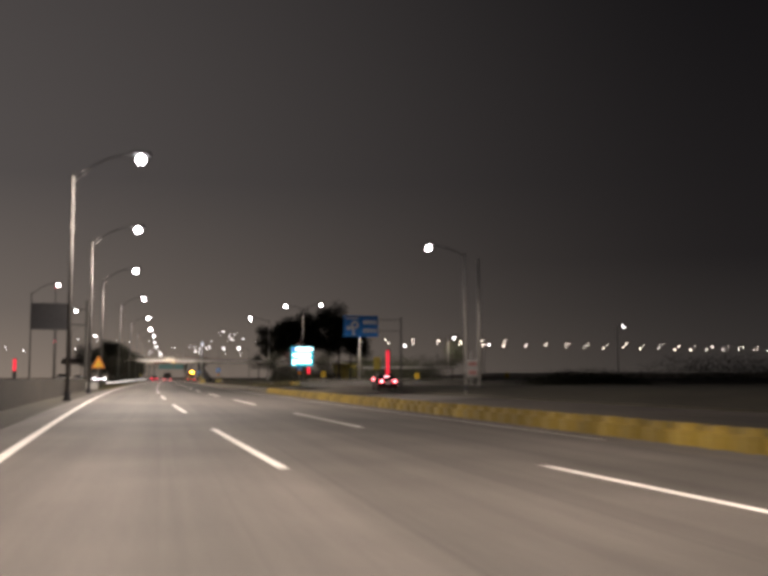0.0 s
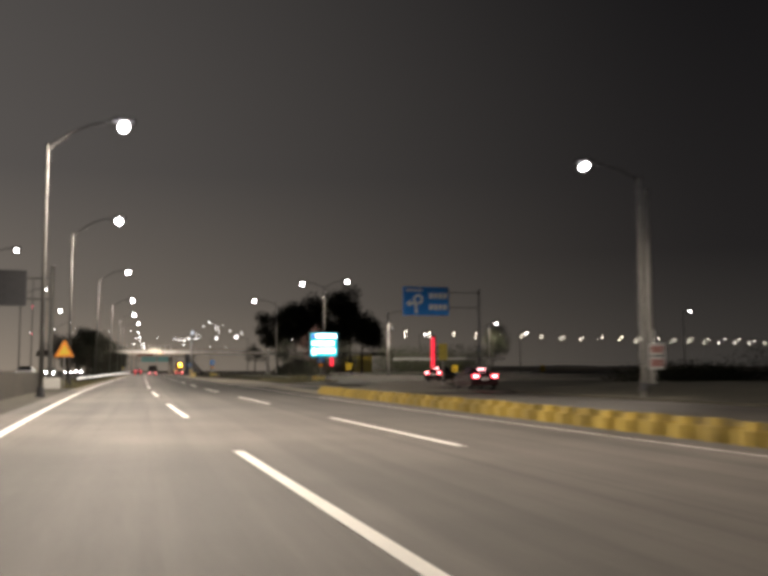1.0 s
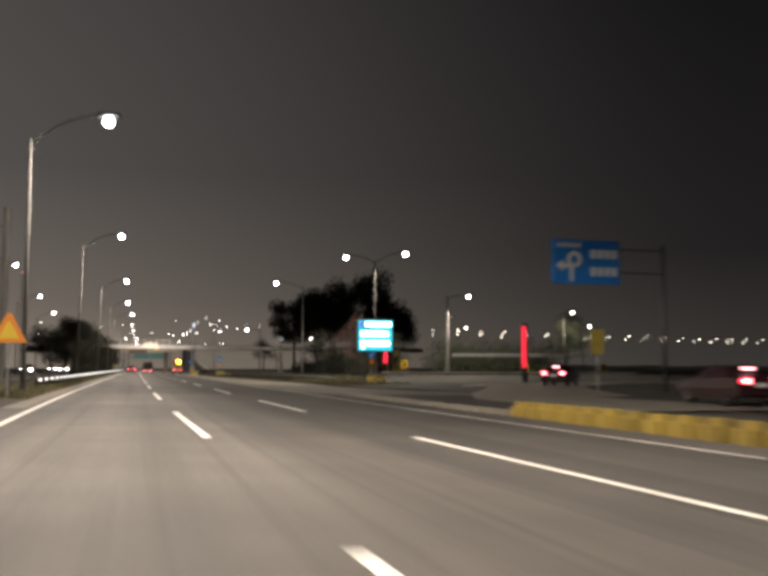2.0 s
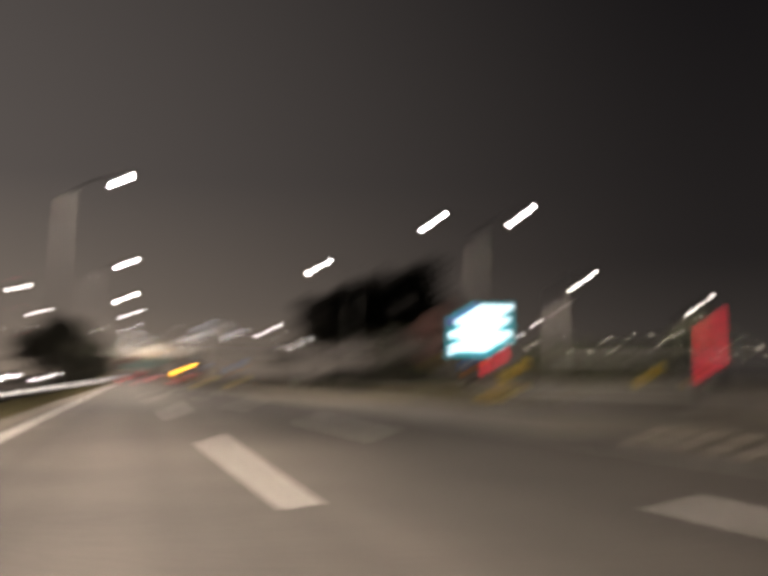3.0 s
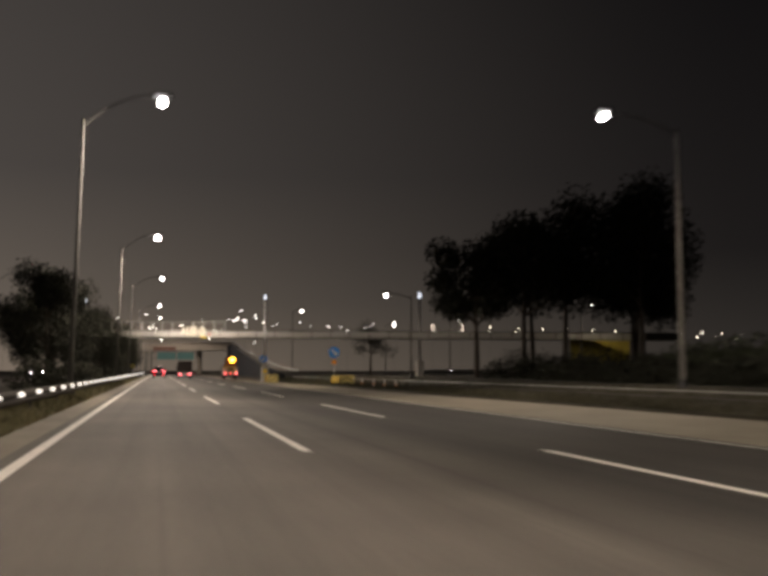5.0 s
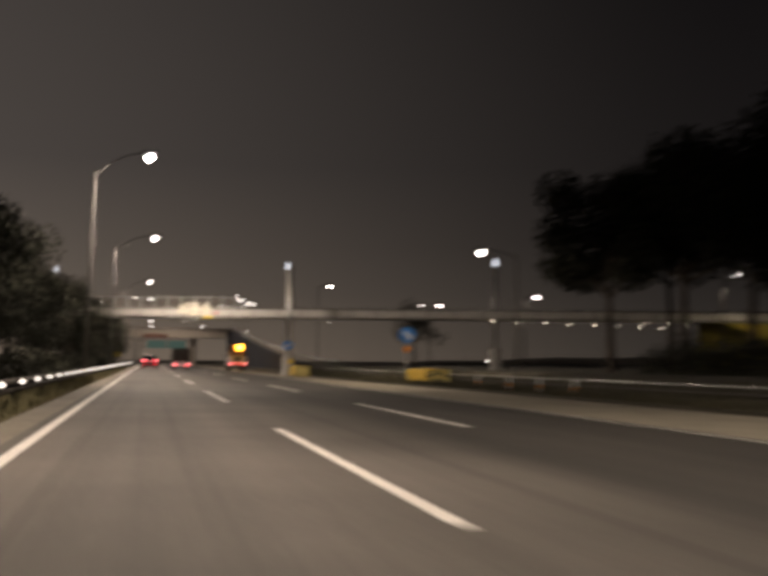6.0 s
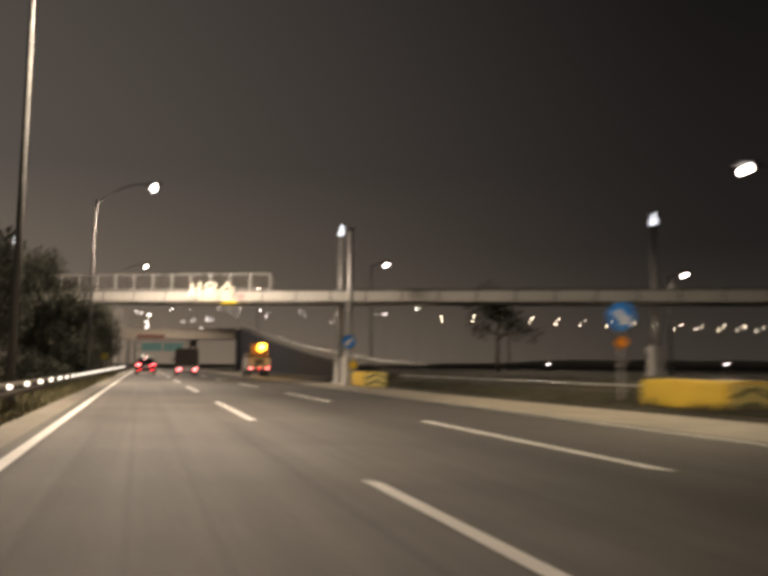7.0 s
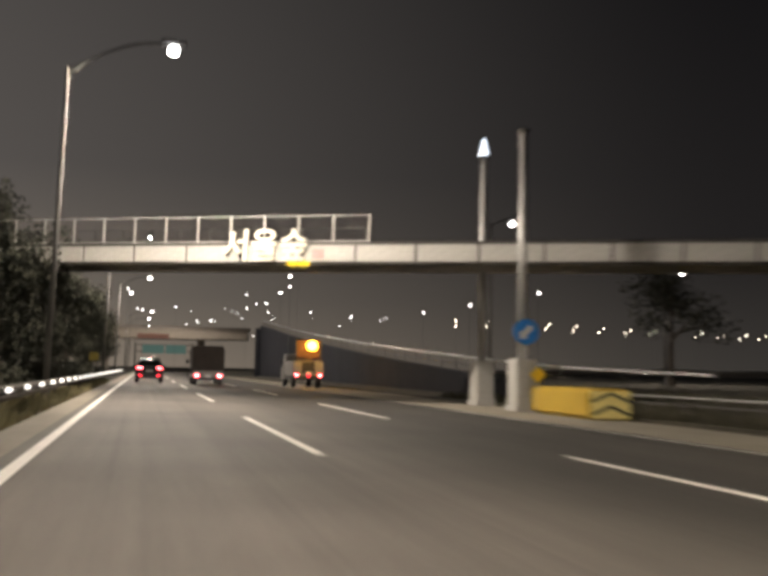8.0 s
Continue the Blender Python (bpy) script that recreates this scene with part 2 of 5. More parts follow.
LEAF_RED = material("rusty_leaves", (0.078, 0.042, 0.036), 0.7, vary=0.4, scale=0.8, fine=6.0, bump=0.0)
CAR_BLACK = material("black_car_paint", (0.012, 0.012, 0.014), 0.42, vary=0.1, scale=2.0, bump=0.0, spec=0.3)
CAR_DARK = material("dark_red_car_paint", (0.03, 0.012, 0.014), 0.25, vary=0.1, scale=2.0, bump=0.0)
CAR_GLASS = glass("car_glass", (0.01, 0.01, 0.012))
TYRE = material("tyre_rubber", (0.014, 0.014, 0.014), 0.85, vary=0.2, bump=0.2)
CHROME = material("chrome_trim", (0.7, 0.7, 0.7), 0.15, 1.0, vary=0, bump=0)
CANVAS = material("dark_tarpaulin", (0.055, 0.045, 0.040), 0.8, vary=0.25, scale=1.5, fine=9.0, bump=0.3)
WALL_BLUE = material("blue_grey_panel", (0.022, 0.023, 0.029), 0.95, vary=0.25, scale=0.4, fine=5.0, bump=0.15, spec=0.1)
WALL_CONCRETE = material("grey_concrete", (0.16, 0.15, 0.13), 0.85, vary=0.25, scale=0.3, fine=5.0, bump=0.25)
# Bank colour raised to stand in for the grey mist before it.
BANK_MISTED = material("misted_bank_concrete", (0.62, 0.58, 0.52), 0.9, vary=0.15, scale=0.05, fine=0.6, bump=0.1)
HAZE_CONCRETE = material("grey_overpass_concrete", (0.25, 0.22, 0.19), 0.85, vary=0.15, scale=0.1, fine=2.0, bump=0.1)


# ---- building helpers ----
def box(bm, size, at=(0, 0, 0), turn=None, bevel=0.0):
    made = bmesh.ops.create_cube(bm, size=1.0)["verts"]
    m = Matrix.Translation(at) @ (turn or Matrix()) @ Matrix.Diagonal((*size, 1))
    bmesh.ops.transform(bm, matrix=m, verts=made)
    if bevel > 0:
        edges = list({e for v in made for e in v.link_edges})
        bmesh.ops.bevel(bm, geom=edges, offset=bevel, segments=2, affect="EDGES")


def rod(bm, a, b, r0, r1=None, seg=10):
    a, b = Vector(a), Vector(b)
    d = b - a
    m = Matrix.Translation((a + b) / 2) @ d.to_track_quat("Z", "Y").to_matrix().to_4x4()
    bmesh.ops.create_cone(bm, cap_ends=True, segments=seg, radius1=r0, radius2=r0 if r1 is None else r1, depth=d.length, matrix=m)


def ball(bm, at, size, seg=10):
    bmesh.ops.create_uvsphere(bm, u_segments=seg, v_segments=max(5, seg // 2 + 1), radius=0.5,
                              matrix=Matrix.Translation(at) @ Matrix.Diagonal((*size, 1)))


def prism(bm, outline, depth, m=None):
    """A flat outline in x and z, pushed back along y by depth."""
    m = m or Matrix()
    front = [bm.verts.new(m @ Vector((x, 0, z))) for x, z in outline]
    back = [bm.verts.new(m @ Vector((x, depth, z))) for x, z in outline]
    bm.faces.new(front)
    bm.faces.new(back[::-1])
    n = len(outline)
    for i in range(n):
        bm.faces.new((front[i], back[i], back[(i + 1) % n], front[(i + 1) % n]))


def tube(bm, pts, r, seg=6):
    """One continuous round bar along a gently bending line that runs mostly along y."""
    rings = [[bm.verts.new((x + r * math.cos(k * 2 * math.pi / seg), y, z + r * math.sin(k * 2 * math.pi / seg))) for k in range(seg)] for x, y, z in pts]
    for a, c in zip(rings, rings[1:]):
        for k in range(seg):
            bm.faces.new((a[k], a[(k + 1) % seg], c[(k + 1) % seg], c[k]))
    bm.faces.new(rings[0])
    bm.faces.new(rings[-1][::-1])


def mesh_of(name, bm, mat, smooth=False):
    bmesh.ops.recalc_face_normals(bm, faces=bm.faces)
    me = bpy.data.meshes.new(name)
    bm.to_mesh(me)
    bm.free()
    me.materials.append(mat)
    if smooth:
        for p in me.polygons:
            p.use_smooth = True
    return me


def thing(name, m, label, category, group="", kind=""):
    ob = new(name)
    ob.empty_display_size = 0.3
    ob.matrix_world = m
    return tagged(ob, label, category, group, kind)


def part(name, bm, mat, parent, label="", smooth=False):
    ob = new(name, mesh_of(name, bm, mat, smooth))
    ob.parent = parent
    if label:
        tagged(ob, label)
    return ob


def setting(name, bm, mat, label, category, smooth=False):
    return tagged(new(name, mesh_of(name, bm, mat, smooth)), label, category, kind="structure")


# ---- the plan of the road ----
LEFT_LINE, DASH_A, DASH_B, RIGHT_LINE = -4.15, -0.51, 3.09, 6.86


def bend(y):
    """How far the road lies to the right of its straight middle stretch."""
    near = 2.16 * (max(0.0, 110 - max(y, -60)) / 100) ** 2
    far = 0.15 * (max(0.0, min(y, 380) - 150) / 100) ** 2 + max(0.0, y - 380) * 0.007
    return near + far


def fall(x):
    """The road's height: it falls gently to the right."""
    return -0.0134 * max(-12.0, min(x, 20.0))


def ease(a, b, v):
    u = max(0.0, min(1.0, (v - a) / (b - a)))
    return u * u * (3 - 2 * u)


def right_edge(y):
    """The outer edge of the paved ground on the right."""
    return 21.6 - 8.4 * ease(88, 128, y) - 2.9 * ease(150, 240, y) + bend(y)


def ground_z(x, y):
    e = right_edge(y)
    if x > e:
        low = ease(84, 92, y) * (1 - ease(136, 144, y))
        return fall(e) + 0.12 + (0.55 - 0.47 * low) * ease(e + 0.2, e + 7, x)
    if x < -5.0 + bend(y):
        return 0.06 + 0.12 * ease(5.2, 9.0, -x + bend(y))
    return -0.6


def kerb_x(y):
    return 7.62 + 0.012 * max(0, y) + bend(y)


def stations(y0, y1, step):
    n = max(1, round((y1 - y0) / step))
    return [y0 + (y1 - y0) * i / n for i in range(n + 1)]


def ribbon(bm, xa, xb, y0, y1, lift, step=5.0, cols=1, thick=0.0):
    """A strip that follows the road between two offsets (functions of y)."""
    rows = []
    for y in stations(y0, y1, step):
        row = []
        for i in range(cols + 1):
            x = xa(y) + (xb(y) - xa(y)) * i / cols
            row.append(bm.verts.new((x, y, fall(x) + lift)))
        rows.append(row)
    for a, b in zip(rows, rows[1:]):
        for i in range(cols):
            bm.faces.new((a[i], a[i + 1], b[i + 1], b[i]))
    if thick > 0:
        geo = bmesh.ops.extrude_face_region(bm, geom=list(bm.faces))
        bmesh.ops.translate(bm, vec=(0, 0, -thick), verts=[v for v in geo["geom"] if isinstance(v, bmesh.types.BMVert)])


# ---- ground and road ----
bm = bmesh.new()
ys = [-3000, -600, -150] + stations(-80, 420, 5) + [500, 700, 1000, 1600, 3000]
rows = []
for y in ys:
    l, r = -5.05 + bend(y), right_edge(y)
    xs = [-3000, -500, -120, -40, -20, -12, -8, l - 0.6, l - 0.02, l, r, r + 0.02, r + 1, r + 2.5, r + 4, r + 7, r + 14, r + 30, 80, 140, 500, 3000]
    xs = sorted(xs)
    row = []
    for x in xs:
        z = ground_z(x, y) if not (l - 0.01 < x < r + 0.01) else -0.6
        if x in (l, r):
            z = -0.6
        row.append(bm.verts.new((x, y, z)))
    rows.append(row)
for a, b in zip(rows, rows[1:]):
    for i in range(len(a) - 1):
        bm.faces.new((a[i], a[i + 1], b[i + 1], b[i]))
setting("ground", bm, GRASS_SOIL, "dark rough grass and bare soil beside the road", "ground")

bm = bmesh.new()
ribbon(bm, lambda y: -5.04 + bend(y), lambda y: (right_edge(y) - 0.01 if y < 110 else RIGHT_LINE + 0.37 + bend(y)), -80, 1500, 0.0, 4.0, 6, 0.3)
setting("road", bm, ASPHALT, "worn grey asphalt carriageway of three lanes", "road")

bm = bmesh.new()
ribbon(bm, lambda y: RIGHT_LINE + 0.36 + bend(y), lambda y: right_edge(y) - 0.005, 104, 132, 0.006, 4.0, 4, 0.25)
setting("pavement_gore", bm, GORE_GREY, "dirty grey paved wedge between the lanes and the slip road", "shoulder")
bm = bmesh.new()
ribbon(bm, lambda y: RIGHT_LINE + 0.36 + bend(y), lambda y: right_edge(y) - 0.005, 132, 1500, 0.006, 4.0, 4, 0.25)
setting("pavement_right", bm, CONCRETE, "pale sandy concrete shoulder beside the lanes", "shoulder")

bm = bmesh.new()
ribbon(bm, lambda y: LEFT_LINE - 0.88 + bend(y), lambda y: LEFT_LINE - 0.28 + bend(y), 84, 900, 0.006)
setting("gutter", bm, CONCRETE, "narrow pale concrete gutter beside the edge line", "gutter")
bm = bmesh.new()
ribbon(bm, lambda y: LEFT_LINE - 0.08 + bend(y), lambda y: LEFT_LINE + 0.08 + bend(y), -60, 900, 0.008)
setting("edge_line_left", bm, PAINT, "solid white painted edge line on asphalt", "road marking")
bm = bmesh.new()
ribbon(bm, lambda y: RIGHT_LINE - 0.045 + bend(y), lambda y: RIGHT_LINE + 0.045 + bend(y), 18, 900, 0.008)
ribbon(bm, lambda y: kerb_x(y) + 0.55, lambda y: kerb_x(y) + 0.65, 55, 103, 0.012)
setting("edge_line_right", bm, PAINT, "thin solid white edge line along the shoulder", "road marking")


def dash(x, y0, y1):
    b = bmesh.new()
    ribbon(b, lambda y: x - 0.075 + bend(y), lambda y: x + 0.075 + bend(y), y0, y1, 0.008, 2.5)
    me = mesh_of("lane_dash", b, PAINT)
    tagged(new("lane_dash", me), "white painted lane dash, slightly worn", "road marking", "lane dashes", "structure")


for k in range(-2, 26):
    dash(DASH_A, 12.45 + 20 * k, 22.15 + 20 * k)
    dash(DASH_B, 2.85 + 20 * k, 12.4 + 20 * k)


# ---- street lamps ----
def lamp_post(name, height, reach, rise, head_w, label, arms=1, glass_mat=None, pole_mat=None, r0=0.11):
    """A tapered pole with one or two curved arms that reach along +x; its foot is at the origin."""
    ob = thing(name, Matrix(), label, "street lamp", "street lamps")
    b = bmesh.new()
    rod(b, (0, 0, -0.6), (0, 0, height), r0, r0 * 0.55, 12)
    part("pole", b, pole_mat or POLE_GREY, ob, smooth=True)
    b = bmesh.new()
    rod(b, (0, 0, 0), (0, 0, 0.4), r0 * 1.5, r0 * 1.3, 12)
    box(b, (0.42, 0.42, 0.06), (0, 0, 0.03), bevel=0.01)
    part("base_plate", b, DARK_STEEL, ob)
    for side in ((1,) if arms == 1 else (1, -1)):
        pts = [(side * reach * u, 0, height - 0.25 + rise * (1 - (1 - u) ** 2)) for u in [k / 10 for k in range(11)]]
        b = bmesh.new()
        rings = []
        for p in pts:
            rings.append([b.verts.new((p[0], 0.042 * math.cos(a), p[2] + 0.042 * math.sin(a))) for a in [k * math.pi / 4 for k in range(8)]])
        for p, q in zip(rings, rings[1:]):
            for k in range(8):
                b.faces.new((p[k], p[(k + 1) % 8], q[(k + 1) % 8], q[k]))
        part("arm", b, ARM_PAINT, ob, smooth=True)
        tip = Vector(pts[-1])
        b = bmesh.new()
        box(b, (head_w * 1.05, head_w * 0.62, 0.12), tip + Vector((side * head_w * 0.42, 0, 0.06)), bevel=0.04)
        head = part("lamp_head", b, DARK_STEEL, ob, "dark metal lamp head")
        b = bmesh.new()
        ball(b, tip + Vector((side * head_w * 0.42, 0, -0.2)), (head_w * 0.46, head_w * 0.42, 0.40 * head_w), 16)
        part("lens", b, glass_mat or LAMP_GLASS, head, "glowing white lamp glass", True)
    return ob


def shine(at, watts, colour=(1.0, 0.86, 0.68), size=165, tilt=0):
    """The light of a lamp head, turned by tilt degrees from straight down towards the lanes."""
    d = bpy.data.lights.new("street_light", "SPOT")
    d.energy, d.color, d.spot_size, d.spot_blend, d.shadow_soft_size = watts, colour, radians(size), 0.12 if tilt == 0 else 0.4, 0.25
    new("street_light", d).matrix_world = pose(*at, 0, tilt, 0)


# The row over the left edge of the carriageway.
# Place along the road, place of the lamp head across it, and its share of light.
LEFT_ROW = ((8, 0.0, 1.0), (47.7, -1.21, 1.0), (71.0, -1.89, 1.0), (98.7, -2.75, 0.7), (139.9, -2.69, 0.7), (177.1, -2.52, 0.6), (217.3, -2.65, 0.85),
            (251.9, -2.04, 1.0), (300.6, -2.15, 1.0), (338, -1.85, 1.0), (410, -0.75, 1.0), (440, -1.1, 0.5), (480, -0.75, 0.5))
for y, head_x, share in LEFT_ROW:
    foot_x = head_x - 3.15 if y < 120 else (-5.76 if y < 200 else -5.68) - 0.008 * max(0, 180 - y)
    lean = 0 if y < 120 else 1.3
    ob = lamp_post("street_lamp", 11.35 if y == 139.9 else 10.8, head_x - 0.4 - foot_x - lean * 0.2, 1.4, 0.95 if y < 120 else 0.8 if y < 290 else 0.6, "tall grey steel street lamp with one curved arm, lit white",
                   glass_mat=LAMP_GLASS if y < 240 else LAMP_GLASS_FAR)
    ob.matrix_basis = pose(foot_x, y, 0.08, 0, lean, 0)
    if y < 440:
        shine((head_x, y, 12.05 if y == 139.9 else 11.55), LAMP_WATTS * share, size=171)

# The row along the opposite side of the median.
far_side = lamp_post("street_lamp", 11.6, 2.75, 1.4, 0.8, "tall grey street lamp beyond the median, lit white", glass_mat=LAMP_GLASS_FAR)
for i, y in enumerate((124.6, 165, 205, 246, 300, 362, 420)):
    ob = far_side if i == 0 else copy_thing(far_side, Matrix())
    ob.matrix_basis = pose(-15.9 + bend(y) - 0.03 * max(0, y - 125), y, 0.1 - 0.012 * max(0, min(y - 124, 100)), 0, 0, 0)

# Lamps on the right: arm towards the road.
for x, y, h, tall, reach in ((22.75, 70.4, 0.15, 10.6, 2.6), (18.98, 175.3, 0.4, 11.15, 3.1)):
    right_lamp = lamp_post("street_lamp", tall, reach, 0.75, 0.75, "tall grey steel street lamp leaning over the lanes, lit white", pole_mat=POLE_BRIGHTENED)
    right_lamp.matrix_basis = pose(x, y, h, 0, 0, 180)
    shine((x - reach - 0.4, y, h + tall - 0.1), LAMP_WATTS * 0.3, size=115, tilt=32)
twin = lamp_post("twin_street_lamp", 11.0, 2.9, 0.9, 0.75, "tall grey street lamp with two arms, both lit white", 2)
twin.matrix_basis = pose(20.95, 145.6, 0.65, 0, 0, -40)
for x, y in ((18.35, 147.8), (23.55, 143.4)):
    shine((x, y, 11.75), LAMP_WATTS * 0.32, size=150)
plain_pole = thing("steel_pole", pose(24.9, 73.5, 0.35), "bare grey steel pole beside a street lamp", "pole")
bm = bmesh.new()
rod(bm, (0, 0, 0), (0, 0, 10.4), 0.15, 0.1, 12)
part("shaft", bm, POLE_BRIGHTENED, plain_pole, smooth=True)
bm = bmesh.new()
box(bm, (0.5, 0.5, 0.1), (0, 0, 0.05), bevel=0.015)
part("base_plate", bm, DARK_STEEL, plain_pole)

# Shorter lamps round the slip road and behind the verge.
SHORT = ((32.1, 157.0, 9.55, 0, 0.2), (50.3, 165.9, 8.6, 0, 0.1), (67.0, 194.5, 8.3, 0, 0.1), (84.0, 166.5, 11.0, 0, 0.12), (40.6, 231.3, 8.4, 0, 0.09),
         (32.6, 251.8, 7.7, 0, 0.1), (15.3, 267.8, 9.5, 0, 0.09), (53.3, 214.3, 8.7, 0, 0.09), (30.0, 275.0, 8.1, 0, 0.1), (19.4, 221.0, 8.1, 180, 0.1))
for x, y, z, turn, thick in SHORT:
    foot = ground_z(x, y)
    ob = lamp_post("street_lamp", z - foot - 0.3, 2.2 if thick > 0.15 else 2.0 if turn else 1.0, 0.45, 0.7 if y < 160 or y == 221.0 else 0.55, "short grey street lamp beyond the verge, lit white", r0=thick, pole_mat=WEATHERED if turn or y > 200 else POLE_BRIGHTENED,
                   glass_mat=LAMP_GLASS_FAR)
    ob.matrix_basis = pose(x, y, foot, 0, 0, turn)
shine((34.6, 157, 8.4), 4800, size=150)
shine((17.0, 221.0, 7.45), 4200, (1.0, 0.83, 0.55), size=125, tilt=28)
shine((31.2, 275.0, 7.6), 2400, size=160)
shine((33.7, 251.8, 7.2), 900)
shine((41.9, 231.3, 7.6), 800, (1.0, 0.85, 0.6), size=150)
fence_ = thing("hoarding", pose(0, 236, 0.6), "yellow site hoarding of upright sheets behind the trees", "fence", kind="structure")
for i in range(6):
    bm = bmesh.new()
    box(bm, (1.16, 0.05, 4.1), (42.0 + i * 1.2, 0.0, 2.05), bevel=0.012)
    part("sheet", bm, HOARDING, fence_)
for i in range(3):
    bm = bmesh.new()
    rod(bm, (41.4 + i * 3.6, 0.1, 0), (41.4 + i * 3.6, 0.1, 4.15), 0.05, None, 8)
    part("post", bm, GALVANISED, fence_)

# ---- guard rail on the left, reflector markers with a painted glow ----
RAIL_X, RAIL_FROM, RAIL_TO = -5.5, 100, 440
rail = thing("guard_rail", Matrix(), "grey steel guard rail with white reflectors, their glow painted in", "guard rail")
bm = bmesh.new()
profile = ((0.0, 0.42), (0.07, 0.48), (0.07, 0.54), (0.01, 0.58), (0.07, 0.62), (0.07, 0.68), (0.0, 0.74), (-0.03, 0.74), (-0.03, 0.42))
rows = [[bm.verts.new((RAIL_X + bend(y) + px, y, pz - 0.02)) for px, pz in profile] for y in stations(RAIL_FROM, RAIL_TO, 4)]
for a, b in zip(rows, rows[1:]):
    for i in range(len(profile)):
        j = (i + 1) % len(profile)
        bm.faces.new((a[i], a[j], b[j], b[i]))
bm.faces.new(rows[0])
bm.faces.new(rows[-1][::-1])
part("beam", bm, RAIL_BROWN, rail)
bm = bmesh.new()
box(bm, (0.06, 0.09, 0.72), (0, 0, 0.36), bevel=0.01)
post_mesh = mesh_of("post", bm, WEATHERED)
bm = bmesh.new()
box(bm, (0.06, 0.16, 0.09), (0, 0, 0), bevel=0.015)
marker_case = mesh_of("marker", bm, DARK_STEEL)
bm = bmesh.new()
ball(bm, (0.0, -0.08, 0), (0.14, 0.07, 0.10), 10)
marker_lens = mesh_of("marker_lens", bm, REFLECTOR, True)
for k, y in enumerate(stations(RAIL_FROM + 0.5, RAIL_TO - 0.9, 3.15)):
    x = RAIL_X + bend(y)
    if k % 2 == 0:
        post = new("post", post_mesh)
        post.parent, post.location = rail, (x - 0.09, y, 0.02)
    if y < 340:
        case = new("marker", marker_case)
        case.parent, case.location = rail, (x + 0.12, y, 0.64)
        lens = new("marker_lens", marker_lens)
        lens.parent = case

# ---- low dark wall of the median before the guard rail ----
bm = bmesh.new()
ribbon(bm, lambda y: -6.9 + bend(y), lambda y: -6.3 + bend(y), -40, 84, 1.0, 6, 1, 1.3)
setting("wall_median", bm, MEDIAN_SOIL, "low dark brown median bank of soil and stone", "wall")

# Pale concrete block where the guard rail begins.
block = thing("concrete_block", pose(-5.75, 83.5, 0.08, 0, 0, 3), "pale weathered concrete end block beside the edge line", "barrier")
bm = bmesh.new()
box(bm, (1.0, 1.5, 0.72), (0, 0.75, 0.36), bevel=0.06)
part("body", bm, BRIDGE_WHITE, block)
bm = bmesh.new()
box(bm, (1.1, 1.6, 0.12), (0, 0.75, 0.06), bevel=0.03)
part("foot", bm, WALL_CONCRETE, block, "grey concrete foot")

# ---- low yellow block kerb between the lanes and the slip road ----
kerb = thing("kerb", Matrix(), "low kerb of worn yellow-painted concrete blocks", "kerb", kind="structure")
bm = bmesh.new()
box(bm, (0.46, 0.84, 0.62), (0, 0.45, 0.1), bevel=0.14)
block_mesh = mesh_of("block", bm, YELLOW_KERB)
bm = bmesh.new()
prism(bm, ((-0.3, -0.2), (-0.3, 0.06), (-0.22, 0.13), (0.22, 0.13), (0.3, 0.06), (0.3, -0.2)), 0.56)
grey_block = mesh_of("block", bm, GREY_KERB)
y = -20.0
while y < 103:
    ob = new("block", block_mesh if y < 81 else grey_block)
    ob.parent = kerb
    x = kerb_x(y)
    ob.matrix_basis = pose(x, y, fall(x) + random.uniform(-0.015, 0.01), 0, 0, math.degrees(math.atan2(-(kerb_x(y + 1) - x), 1)) + random.uniform(-0.8, 0.8))
    y += 1.0

# ---- slip road that bends away to the right ----
SLIP = ((17.3, 84), (17.9, 97), (20.2, 108), (24.6, 118), (32.0, 126), (43.0, 131), (58.0, 134), (80.0, 135))
bm = bmesh.new()
rows = []
for i, (x, y) in enumerate(SLIP):
    x0, y0 = SLIP[max(0, i - 1)]
    x1, y1 = SLIP[min(len(SLIP) - 1, i + 1)]
    side = Vector((y1 - y0, -(x1 - x0))).normalized() * 4.2
    rows.append([bm.verts.new((x + side.x * s, y + side.y * s, (ground_z(x + side.x * s, y + side.y * s) if x > right_edge(y) else fall(x)) + 0.06))
                 for s in (-1, -0.5, 0, 0.5, 1)])
for a, b in zip(rows, rows[1:]):
    for i in range(4):
        bm.faces.new((a[i], a[i + 1], b[i + 1], b[i]))
setting("road_slip", bm, SLIP_ASPHALT, "pale worn slip road that bends away", "road")

# Guard rail on the outer bank of the slip road.
bank_rail = thing("guard_rail", Matrix(), "pale steel guard rail on posts along the slip road bank", "guard rail")
BANK = ((33.1, 158.3), (38.0, 156.6), (42.7, 154.9), (48.0, 153.6))
